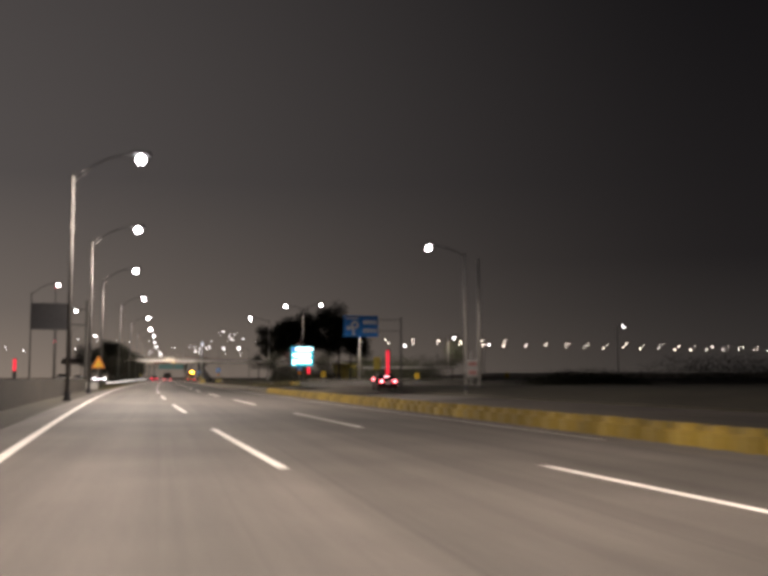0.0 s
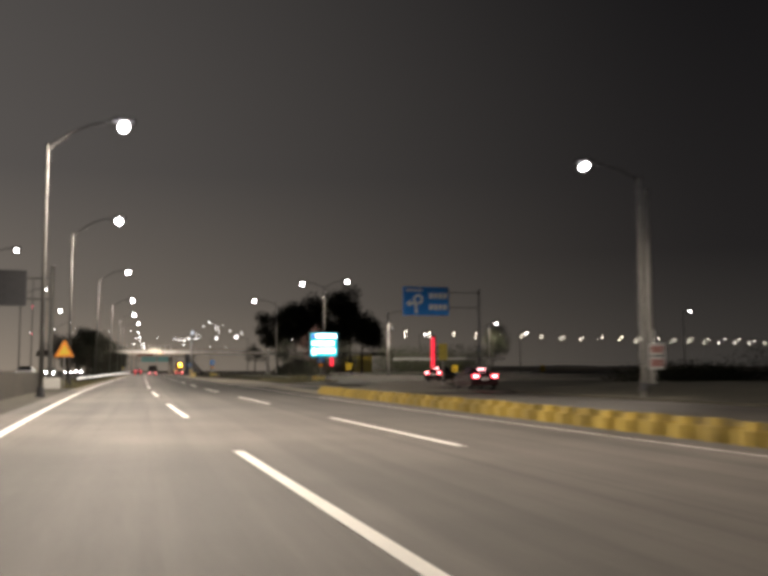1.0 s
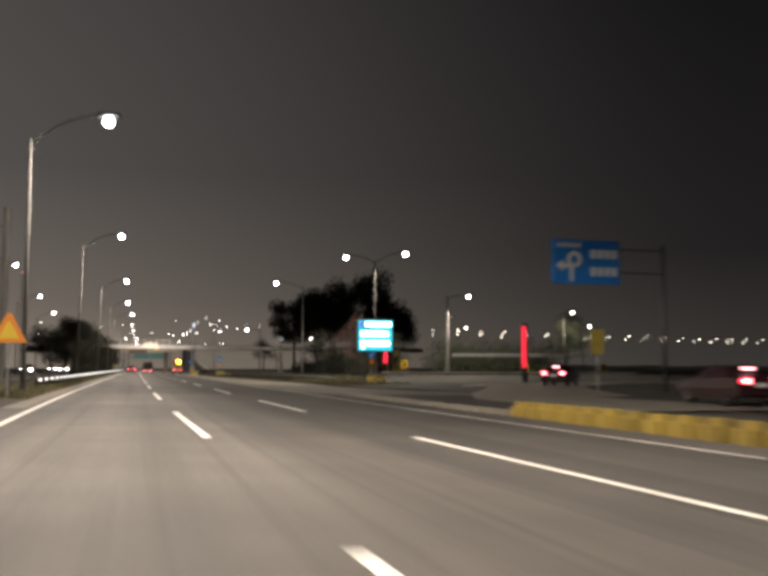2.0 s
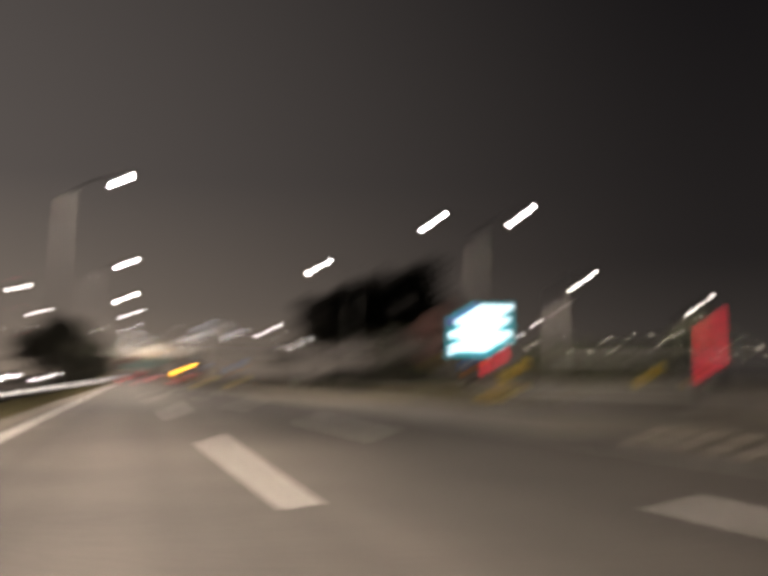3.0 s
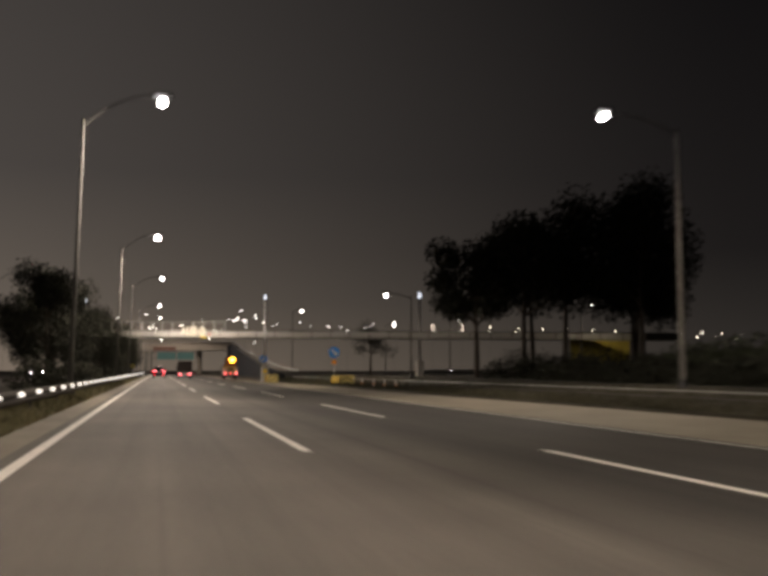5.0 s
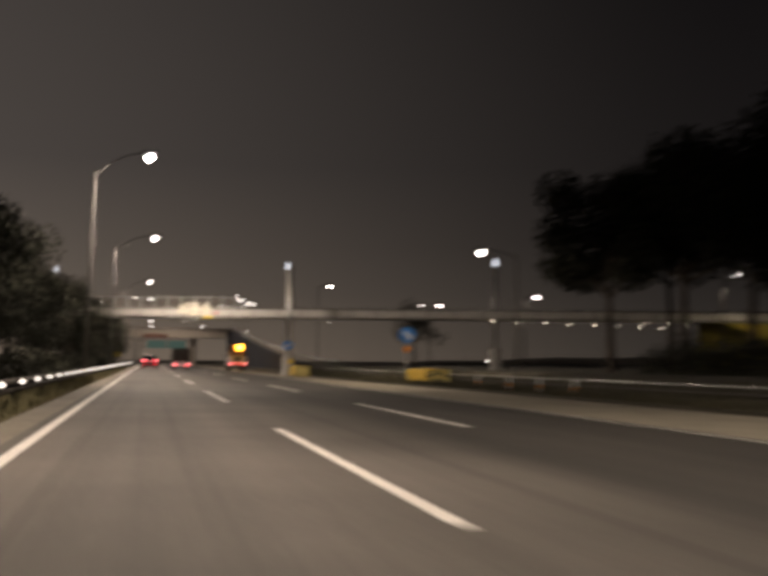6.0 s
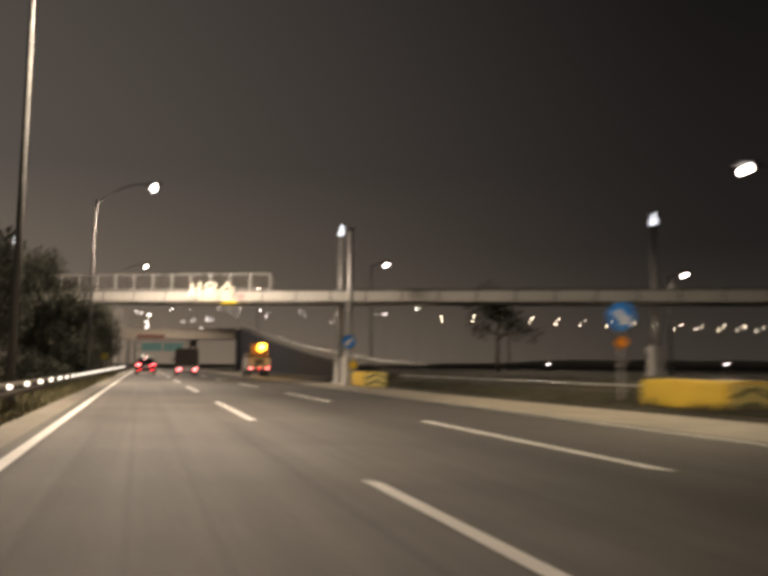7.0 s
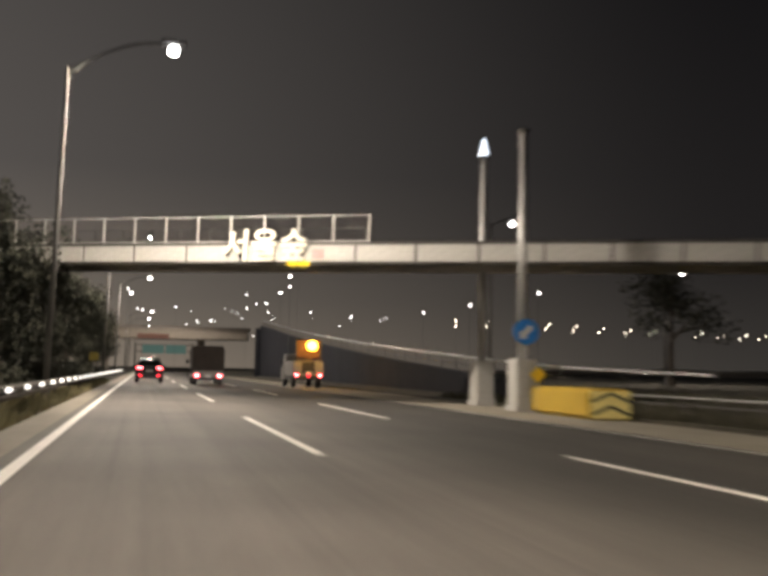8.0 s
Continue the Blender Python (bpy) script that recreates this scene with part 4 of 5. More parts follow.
box(bm, (2.6, 0.4, 7.0), (13.9, 352.5, 3.2), bevel=0.03)
part("end_panel", bm, WALL_BLUE, wall, "blue-grey end wall")
for dz, thick, begin in ((0.34, 0.022, 252), (0.72, 0.045, 243)):
    bm = bmesh.new()
    tube(bm, [(wall_x(y) + 0.25, y, wall_top(y) + dz) for y in stations(begin, 352, 5)], thick, 8)
    part("rail", bm, GALVANISED if dz > 0.5 else WEATHERED, wall, "steel rail")
bm = bmesh.new()
rod(bm, (0, 0, 0), (0, 0, 0.77), 0.025, None, 8)
rail_post = mesh_of("rail_post", bm, WEATHERED)
for y in stations(243, 350, 2.5):
    ob = new("rail_post", rail_post)
    ob.parent, ob.location = wall, (wall_x(y) + 0.25, y, wall_top(y) - 0.05)
# Low guard rail that runs on towards the camera from the wall.
rail_r = thing("guard_rail", Matrix(), "low weathered steel guard rail behind the shoulder", "guard rail")
for z in (0.16, 0.38):
    bm = bmesh.new()
    pts = [(right_edge(y) + 2.4, y, ground_z(right_edge(y) + 2.4, y) + z) for y in stations(138, 250, 4)]
    tube(bm, pts, 0.028)
    part("rail_tube", bm, GALVANISED if z > 0.3 else POLE_GREY, rail_r)
for y in stations(139, 249, 4):
    ob = new("post", post_mesh)
    ob.parent, ob.location = rail_r, (right_edge(y) + 2.3, y, ground_z(right_edge(y) + 2.3, y) - 0.32)

# ---- far overpass and far lamps ----
over = thing("overpass", Matrix(), "dull grey concrete overpass crossing far ahead", "bridge", kind="structure")
bm = bmesh.new()
box(bm, (62, 9, 1.7), (-11, 432, 7.9), pose(0, 0, 0, 0, 0, -8), bevel=0.1)
part("deck", bm, HAZE_CONCRETE, over)
bm = bmesh.new()
box(bm, (62, 0.3, 0.9), (-11, 427.6, 9.1), pose(0, 0, 0, 0, 0, -8), bevel=0.03)
part("parapet", bm, HAZE_CONCRETE, over)
for x in (-26, -10, 10):
    bm = bmesh.new()
    rod(bm, (x, 432, -0.5), (x, 432, 7.3), 0.8, None, 14)
    part("pier", bm, HAZE_CONCRETE, over)


bm = bmesh.new()
box(bm, (6.4, 0.1, 1.0), (-0.3, 425.2, 7.5), bevel=0.03)
part("banner", bm, BANNER_RED, over, "dull red banner on the deck edge")
# Sign gantry far beyond the overpass.
gantry = thing("sign_gantry", pose(0, 640, 0), "far steel gantry with two green direction signs", "road sign")
for x in (-5.0, 19.0):
    bm = bmesh.new()
    rod(bm, (x, 0.4, -0.6), (x, 0.4, 11.5), 0.3, 0.22, 12)
    part("pole", bm, POLE_GREY, gantry)
for z in (7.6, 10.4):
    bm = bmesh.new()
    rod(bm, (-5.0, 0.4, z), (19.0, 0.4, z), 0.14, None, 8)
    part("beam", bm, POLE_GREY, gantry)
for x0, x1 in ((-2.0, 7.0), (7.7, 16.2)):
    bm = bmesh.new()
    box(bm, (x1 - x0, 0.12, 3.7), ((x0 + x1) / 2, 0, 8.6), bevel=0.04)
    part("panel", bm, SIGN_GREEN, gantry, "green sign panel with a faint painted glow")


def bollard(x, y):
    h0 = ground_z(x, y)
    ob = thing("bollard_light", pose(x, y, h0), "low path light with a glowing white head", "path light", "path lights")
    b = bmesh.new()
    rod(b, (0, 0, -0.1), (0, 0, 0.75), 0.06, 0.05, 10)
    part("post", b, DARK_STEEL, ob)
    b = bmesh.new()
    rod(b, (0, 0, 0.75), (0, 0, 0.9), 0.08, 0.07, 10)
    part("lamp_head", b, FAR_LAMP_WHITE, ob, "glowing lamp head")


bollard(58.0, 283.0)
bollard(54.0, 320.0)


def far_lamp(height, mat, label, size):
    ob = thing("far_street_lamp", Matrix(), label, "street lamp", "far street lamps")
    b = bmesh.new()
    rod(b, (0, 0, -height), (0, 0, 0), 0.03, 0.02, 6)
    part("pole", b, POLE_GREY, ob)
    b = bmesh.new()
    ball(b, (0, -0.2, 0.1), (size, size, size * 0.8), 8)
    part("lamp_head", b, mat, ob, "glowing lamp head", True)
    return ob


# A far tower with red obstruction lights.
tower = thing("tower", pose(-105.1, 1000, 0), "far dark tower with small red obstruction lights", "tower")
bm = bmesh.new()
rod(bm, (0, 0, -1), (0, 0, 90.1), 0.5, 0.3, 10)
part("shaft", bm, POLE_GREY, tower)
for z in (90.1, 63, 37):
    bm = bmesh.new()
    ball(bm, (0, -0.7, z), (0.75, 0.75, 0.75), 10)
    part("obstruction_light", bm, RED_FAR, tower, "glowing red light", True)
# A long far row on the other bank.
side = Vector((0.9511, 0.3090, 0))
view = Vector((-side.y, side.x, 0))
bank_lamp = far_lamp(34.0, FAR_LAMP, "far street lamp on the other bank, lit warm", 0.62)
first = True
for i in range(34):
    for j in (0, 1):
        p = side * (413.6 + i * 24.3 - 9 * j + random.uniform(-0.7, 0.7)) + view * (680 - 13 * j)
        ob = bank_lamp if first else copy_thing(bank_lamp, Matrix())
        ob.matrix_basis = pose(p.x, p.y, 29.4 + 2.2 * j + random.uniform(-0.4, 0.4))
        first = False
# The embankment under the far row.
bank = thing("far_embankment", Matrix.Translation(side * 400 + view * 692) @ Matrix.Rotation(math.atan2(side.y, side.x), 4, "Z"), "low dark concrete river embankment below the far lamps", "embankment", kind="structure")
for i in range(22):
    x0, x1 = 3 + i * 27, 29.6 + i * 27
    h0, h1 = [0.9 + 4.4 * min(1.0, k / 6) + 0.5 * math.sin(k * 1.7) for k in (i, i + 1)]
    bm = bmesh.new()
    prism(bm, ((x0, -1), (x1, -1), (x1, h1), (x0, h0)), 9)
    part("bank_section", bm, BANK_MISTED, bank)
# Lamps of the roads ahead and to the left.
ahead_lamp = far_lamp(22.0, FAR_LAMP_WHITE, "far street lamp ahead, lit white", 0.23)
AHEAD = ((10, 300, 9.4), (12, 318, 10.6), (15, 338, 11.3), (17, 360, 12.2), (5, 450, 15.2), (-4, 330, 9.2), (45, 380, 11.2), (43, 350, 10.6), (45, 330, 11),
         (-30, 390, 12), (-38, 450, 14), (-44, 330, 10), (-60, 400, 13), (-75, 500, 15), (-2.5, 442, 13.7), (-43.8, 420, 16.3), (-35.4, 430, 17.6),
         (-27.5, 440, 18.9), (-31, 470, 18.3), (-23.7, 430, 14.2), (-20.1, 450, 18.6), (-15.2, 460, 18.1), (-5.8, 430, 17.5), (-3.9, 470, 15.6))
for i, (x, y, z) in enumerate(AHEAD):
    ob = ahead_lamp if i == 0 else copy_thing(ahead_lamp, Matrix())
    ob.matrix_basis = pose(x, y, z)
# Lamps of the roads on the rise beyond.
rise_lamp = far_lamp(48.0, FAR_LAMP_WHITE, "far street lamp on the rise beyond, lit white", 0.42)
BEYOND = ((38, 543, 23), (52, 692, 32.5), (66, 975, 45.7), (45, 800, 36.1), (27, 645, 21.8), (45, 910, 33.9), (37, 1033, 47.4), (63, 980, 24.6),
         (63, 798, 20.3), (77, 680, 28.4), (139, 1033, 43.6), (121, 820, 28.6), (75, 577, 21.3), (126, 818, 32.5), (150, 830, 33.2), (151, 820, 34.9),
         (20, 628, 20.4), (22, 777, 25.9), (49, 928, 34.1), (23, 620, 16.8), (14, 587, 11.3), (58, 818, 31.9), (70, 986, 44.2), (44, 660, 28.2),
         (54, 662, 27.2), (78, 828, 32.5), (103, 998, 43.6), (35, 580, 28.6))
for i, (x, y, z) in enumerate(BEYOND):
    ob = rise_lamp if i == 0 else copy_thing(rise_lamp, Matrix())
    ob.matrix_basis = pose(x, y, z)


# ---- trees and hedges ----
def tree(x, y, height, spread, leaf_mat, label, seed, trunk_r=0.2, low=0.3, leaves=2600, leaf=0.34):
    rnd = random.Random(seed)
    base = ground_z(x, y) - 0.1
    ob = thing("tree", pose(x, y, base), label, "tree", "trees")
    b = bmesh.new()
    lean = Vector((rnd.uniform(-0.4, 0.4), rnd.uniform(-0.4, 0.4), 0))
    pts = [Vector((0, 0, 0)) + lean * (u * u) * 1.5 + Vector((0, 0, height * 0.75 * u)) for u in (0, 0.25, 0.5, 0.75, 1)]
    for i, (p, q) in enumerate(zip(pts, pts[1:])):
        rod(b, p, q, trunk_r * (1 - i * 0.22), trunk_r * (0.78 - i * 0.2), 8)
    part("trunk", b, BARK, ob)
    tips = []
    for i in range(9):
        u = rnd.uniform(low, 0.95)
        p = lean * (u * u) * 1.5 + Vector((0, 0, height * 0.75 * u))
        a = rnd.uniform(0, 6.28)
        r = spread * rnd.uniform(0.45, 0.95) * (1.15 - 0.6 * abs(u - 0.45))
        q = p + Vector((math.cos(a) * r, math.sin(a) * r, height * rnd.uniform(0.08, 0.24)))
        m_ = p.lerp(q, 0.5) + Vector((0, 0, height * 0.02))
        b = bmesh.new()
        rod(b, p, m_, trunk_r * 0.4, trunk_r * 0.26, 6)
        rod(b, m_, q, trunk_r * 0.26, trunk_r * 0.1, 6)
        part("limb", b, BARK, ob)
        tips += [q, m_.lerp(q, 0.4)]
    tips += [Vector((0, 0, height * 0.82)) + lean * 1.5, Vector((0, 0, height * 0.7)) + lean]
    verts, faces = [], []
    for i in range(leaves):
        c = tips[rnd.randrange(len(tips))]
        rad = spread * 0.46
        d = Vector((rnd.gauss(0, 1), rnd.gauss(0, 1), rnd.gauss(0, 0.8)))
        p = c + d.normalized() * rad * rnd.random() ** 0.5
        n1 = Vector((rnd.gauss(0, 1), rnd.gauss(0, 1), rnd.gauss(0, 1))).normalized()
        n2 = n1.orthogonal().normalized()
        n3 = n1.cross(n2)
        s = leaf * rnd.uniform(0.6, 1.3)
        k = len(verts)
        verts += [p + n2 * s, p + n3 * s * 0.5 + n1 * s * 0.12, p - n2 * s, p - n3 * s * 0.5 + n1 * s * 0.12]
        faces.append((k, k + 1, k + 2, k + 3))
    me = bpy.data.meshes.new("crown")
    me.from_pydata([tuple(v_) for v_ in verts], [], faces)
    me.materials.append(leaf_mat)
    crown = new("crown", me)
    crown.parent = ob
    tagged(crown, kind="stuff")
    return ob


DARK_TREE = "tall dark evergreen tree beside the road at night"
for i, (x, y, h, s) in enumerate(((25.2, 220, 13.0, 3.5), (28.5, 217, 15.4, 4.8), (31, 214, 16.0, 4.8), (33, 226, 15.4, 4.8), (36, 210, 17.0, 5.2), (40, 219, 16, 5.0),
                                  (44, 226, 14, 4.4))):
    tree(x, y, h, s, LEAF, DARK_TREE, 40 + i, trunk_r=0.3, low=0.46, leaves=10000, leaf=0.2)
for i, (x, y, h, s) in enumerate(((-10.5, 214, 9.5, 3.0), (-11.5, 226, 9.5, 3.4), (-12.5, 240, 10, 3.4), (-11.0, 254, 9.5, 3.4), (-9.6, 262, 9.5, 3.0), (-11.5, 268, 10.5, 3.6), (-11, 284, 10, 3.6),
                                  (-9.2, 290, 9.5, 3.0), (-9.0, 306, 9.5, 3.0), (-8.8, 326, 9.5, 3.0), (-9.2, 348, 10, 3.2), (-18, 262, 10, 4.0), (-12, 372, 11, 4.0))):
    tree(x, y, h, s, LEAF, "dark bushy tree behind the median guard rail", 80 + i, low=0.12, leaves=9500, leaf=0.135)
tree(52.0, 169.0, 8.5, 3.0, LEAF_BRIGHT, "pale leafy tree lit by the lamp beside it", 12, 0.15, 0.3, 3600, 0.13)
tree(21.8, 156, 7.2, 2.1, LEAF_RED, "small tree with rusty red leaves behind the verge", 7, 0.13, 0.3, 3600, 0.12)
tree(18.5, 158, 5.2, 2.2, LEAF, "small dark tree behind the verge", 8, 0.13, 0.2, 2400, 0.12)
tree(26.5, 163, 5.5, 2.4, LEAF, "small dark tree behind the verge", 9, 0.13, 0.2, 2400, 0.12)
tree(26.2, 268, 7.4, 2.6, LEAF, "thin dark tree beyond the footbridge", 10, 0.2, 0.4, 2600, 0.13)


def hedge(name, x0, y0, x1, y1, width, height, mat, label, seed, count):
    rnd = random.Random(seed)
    verts, faces = [], []
    for i in range(count):
        u = rnd.random()
        bulge = 0.75 + 0.35 * math.sin(u * 23 + seed) * math.sin(u * 57)
        a = rnd.uniform(0, math.pi)
        rr = rnd.random() ** 0.35
        x = x0 + (x1 - x0) * u + math.cos(a) * width * rr
        y = y0 + (y1 - y0) * u + rnd.uniform(-1, 1) * width * 0.6
        p = Vector((x, y, ground_z(x, y) + math.sin(a) * height * rr * bulge))
        n1 = Vector((rnd.gauss(0, 1), rnd.gauss(0, 1), rnd.gauss(0, 1))).normalized()
        n2 = n1.orthogonal().normalized()
        n3 = n1.cross(n2)
        s = rnd.uniform(0.06, 0.17)
        k = len(verts)
        verts += [tuple(p + n2 * s), tuple(p + n3 * s * 0.6), tuple(p - n2 * s), tuple(p - n3 * s * 0.6)]
        faces.append((k, k + 1, k + 2, k + 3))
    me = bpy.data.meshes.new(name)
    me.from_pydata(verts, [], faces)
    me.materials.append(mat)
    return tagged(new(name, me), label, "hedge", kind="stuff")


hedge("hedge", 24, 168, 27, 190, 2.6, 2.4, LEAF_BRIGHT, "dense green hedge on the bank", 3, 15000)
hedge("hedge", 34, 167.5, 48, 165, 2.2, 4.6, LEAF_BRIGHT, "tall green shrubs behind the bank guard rail", 8, 14000)
hedge("hedge", 21.2, 150, 23.2, 200, 1.4, 1.5, LEAF, "low dark hedge along the verge", 4, 15000)
hedge("hedge", 50, 118, 62, 122, 5, 2.2, LEAF, "low dark scrub beyond the slip road", 5, 9000)
hedge("hedge", 86, 150, 150, 156, 8, 5.2, LEAF, "tall dark scrub far behind the slip road", 6, 20000)
hedge("hedge", 25, 213, 37, 207, 2.2, 2.3, LEAF, "low dark shrubs under the tall trees", 9, 9000)
hedge("hedge", -8.5, 190, -8.5, 330, 1.6, 1.6, LEAF, "dark shrubs behind the median guard rail", 7, 15000)


# ---- vehicles ----
def hull(bm, sections):
    """A closed body lofted along y through cross-sections: (y, half width at sill, half width at roof, floor, belt, roof)."""
    rows = []
    for y, ws, wr, zf, zb, zr in sections:
        ring = [(-ws, zf), (-ws * 1.02, (zf + zb) / 2), (-ws, zb), (-wr, zr - 0.06), (-wr * 0.86, zr), (wr * 0.86, zr), (wr, zr - 0.06), (ws, zb), (ws * 1.02, (zf + zb) / 2), (ws, zf)]
        rows.append([bm.verts.new((x, y, z)) for x, z in ring])
    for a, b in zip(rows, rows[1:]):
        for i in range(len(a)):
            j = (i + 1) % len(a)
            bm.faces.new((a[i], a[j], b[j], b[i]))
    bm.faces.new(rows[0])
    bm.faces.new(rows[-1][::-1])


def wheel(parent, x, y, r, w):
    b = bmesh.new()
    rod(b, (x - w / 2, y, r), (x + w / 2, y, r), r, None, 20)
    tyre = part("wheel", b, TYRE, parent, "black tyre", True)
    b = bmesh.new()
    rod(b, (x - w / 2 - 0.01, y, r), (x + w / 2 + 0.01, y, r), r * 0.6, None, 14)
    part("rim", b, CHROME, tyre, "alloy rim")


def small_box(name, mat, parent, size, at, label="", bevel=0.02):
    b = bmesh.new()
    box(b, size, at, bevel=bevel)
    return part(name, b, mat, parent, label)


def suv(m, label):
    ob = thing("car", m, label, "car")
    b = bmesh.new()
    hull(b, ((0.0, 0.84, 0.62, 0.42, 1.02, 1.08), (0.06, 0.93, 0.66, 0.3, 1.05, 1.6), (0.5, 0.95, 0.68, 0.26, 1.05, 1.72), (2.4, 0.95, 0.68, 0.24, 1.03, 1.74),
             (3.3, 0.95, 0.66, 0.24, 1.02, 1.66), (4.0, 0.93, 0.8, 0.25, 0.98, 1.06), (4.7, 0.86, 0.7, 0.32, 0.85, 0.9)))
    part("body", b, CAR_BLACK, ob)
    b = bmesh.new()
    prism(b, ((-0.68, 1.12), (0.68, 1.12), (0.58, 1.56), (-0.58, 1.56)), 0.03, pose(0, -0.005, 0, 0, 0, 0))
    part("rear_window", b, CAR_GLASS, ob, "dark rear window")
    small_box("spoiler", CAR_BLACK, ob, (1.3, 0.25, 0.06), (0, 0.05, 1.66))
    small_box("bumper", DARK_STEEL, ob, (1.8, 0.16, 0.3), (0, -0.03, 0.5), "dark plastic bumper", 0.05)
    small_box("bumper_trim", CHROME, ob, (1.2, 0.04, 0.05), (0, -0.12, 0.42), "chrome strip")
    small_box("number_plate", SIGN_WHITE, ob, (0.5, 0.02, 0.13), (0, -0.07, 0.82), "blank white number plate", 0.008)
    for s in (-1, 1):
        lamp = small_box("tail_light", TAIL_RED, ob, (0.44, 0.06, 0.11), (s * 0.68, -0.02, 1.0), "glowing red tail light")
        small_box("lamp_core", TAIL_CORE, lamp, (0.32, 0.02, 0.04), (s * 0.68, -0.06, 1.0), "bright pink lamp core", 0.01)
        small_box("fog_light", TAIL_RED, ob, (0.24, 0.04, 0.05), (s * 0.6, -0.12, 0.5), "glowing red lower light")
        small_box("mirror", CAR_BLACK, ob, (0.2, 0.12, 0.16), (s * 1.06, 3.0, 1.1), "", 0.04)
    small_box("brake_light", TAIL_CORE, ob, (0.12, 0.03, 0.025), (0, -0.09, 1.65), "small lit high brake light", 0.005)
    for x in (-0.82, 0.82):
        for y in (0.95, 3.75):
            wheel(ob, x, y, 0.36, 0.24)
    return ob


def sedan(m, label):
    ob = thing("car", m, label, "car")
    b = bmesh.new()
    hull(b, ((0.0, 0.82, 0.7, 0.45, 0.85, 0.98), (0.1, 0.9, 0.74, 0.3, 0.95, 1.05), (0.7, 0.91, 0.72, 0.24, 0.98, 1.08), (1.4, 0.91, 0.58, 0.22, 0.97, 1.42),
             (2.5, 0.91, 0.6, 0.22, 0.95, 1.45), (3.3, 0.91, 0.7, 0.22, 0.93, 1.05), (4.5, 0.82, 0.68, 0.3, 0.75, 0.8)))
    part("body", b, CAR_DARK, ob)
    b = bmesh.new()
    prism(b, ((-0.66, 0.0), (0.66, 0.0), (0.52, 0.72), (-0.52, 0.72)), 0.02, pose(0, 0.76, 1.06, -63, 0, 0))
    part("rear_window", b, CAR_GLASS, ob, "dark rear window")
    small_box("number_plate", SIGN_WHITE, ob, (0.5, 0.02, 0.13), (0, -0.03, 0.72), "blank white number plate", 0.008)
    small_box("bumper", CAR_DARK, ob, (1.72, 0.14, 0.3), (0, 0.0, 0.48), "", 0.05)
    for s in (-1, 1):
        lamp = small_box("tail_light", TAIL_RED, ob, (0.36, 0.06, 0.2), (s * 0.62, -0.01, 0.88), "glowing red tail light")
        small_box("lamp_core", TAIL_CORE, lamp, (0.24, 0.02, 0.12), (s * 0.62, -0.05, 0.88), "bright pink lamp core", 0.01)
    small_box("brake_light", TAIL_CORE, ob, (0.42, 0.05, 0.06), (0, 0.85, 1.32), "lit high brake light", 0.005)
    for x in (-0.78, 0.78):
        for y in (0.85, 3.55):
            wheel(ob, x, y, 0.32, 0.21)
    return ob


def box_truck(m, label):
    ob = thing("truck", m, label, "truck")
    b = bmesh.new()
    out = [(-0.92, 0.72), (0.92, 0.72), (0.92, 2.2), (0.8, 2.45), (-0.8, 2.45), (-0.92, 2.2)]
    prism(b, out, 3.2)
    part("cargo_cover", b, CANVAS, ob, "dark tarpaulin cargo cover")
    for y in (0.03, 0.8, 1.6, 2.4, 3.15):
        b = bmesh.new()
        prism(b, [(x * 1.02, z * 1.008) for x, z in out], 0.05, pose(0, y - 0.045, 0))
        part("hoop", b, CANVAS, ob)
    b = bmesh.new()
    hull(b, ((3.3, 0.84, 0.74, 0.45, 1.2, 1.95), (4.2, 0.84, 0.74, 0.4, 1.2, 1.98), (4.9, 0.84, 0.7, 0.4, 1.1, 1.3)))
    part("cab", b, CAB_PALE, ob, "pale truck cab")
    small_box("bed", CAB_PALE, ob, (1.86, 3.25, 0.2), (0, 1.6, 0.66), "pale steel load bed", 0.02)
    small_box("tailgate", CAB_PALE, ob, (1.84, 0.05, 0.4), (0, -0.04, 0.72), "pale grey tailgate", 0.02)
    small_box("bumper", DARK_STEEL, ob, (1.7, 0.1, 0.14), (0, -0.02, 0.38), "", 0.02)
    small_box("number_plate", SIGN_WHITE, ob, (0.36, 0.02, 0.17), (0, -0.09, 0.58), "blank white number plate", 0.008)
    for s in (-1, 1):
        lamp = small_box("tail_light", TAIL_RED, ob, (0.3, 0.06, 0.16), (s * 0.66, -0.06, 0.6), "glowing red tail light")
        small_box("lamp_core", TAIL_CORE, lamp, (0.2, 0.02, 0.1), (s * 0.66, -0.1, 0.6), "bright pink lamp core", 0.01)
        small_box("mirror", DARK_STEEL, ob, (0.16, 0.08, 0.3), (s * 1.02, 4.6, 1.5), "", 0.03)
    for x in (-0.74, 0.74):
        for y in (0.9, 4.3):
            wheel(ob, x, y, 0.34, 0.22)
    return ob


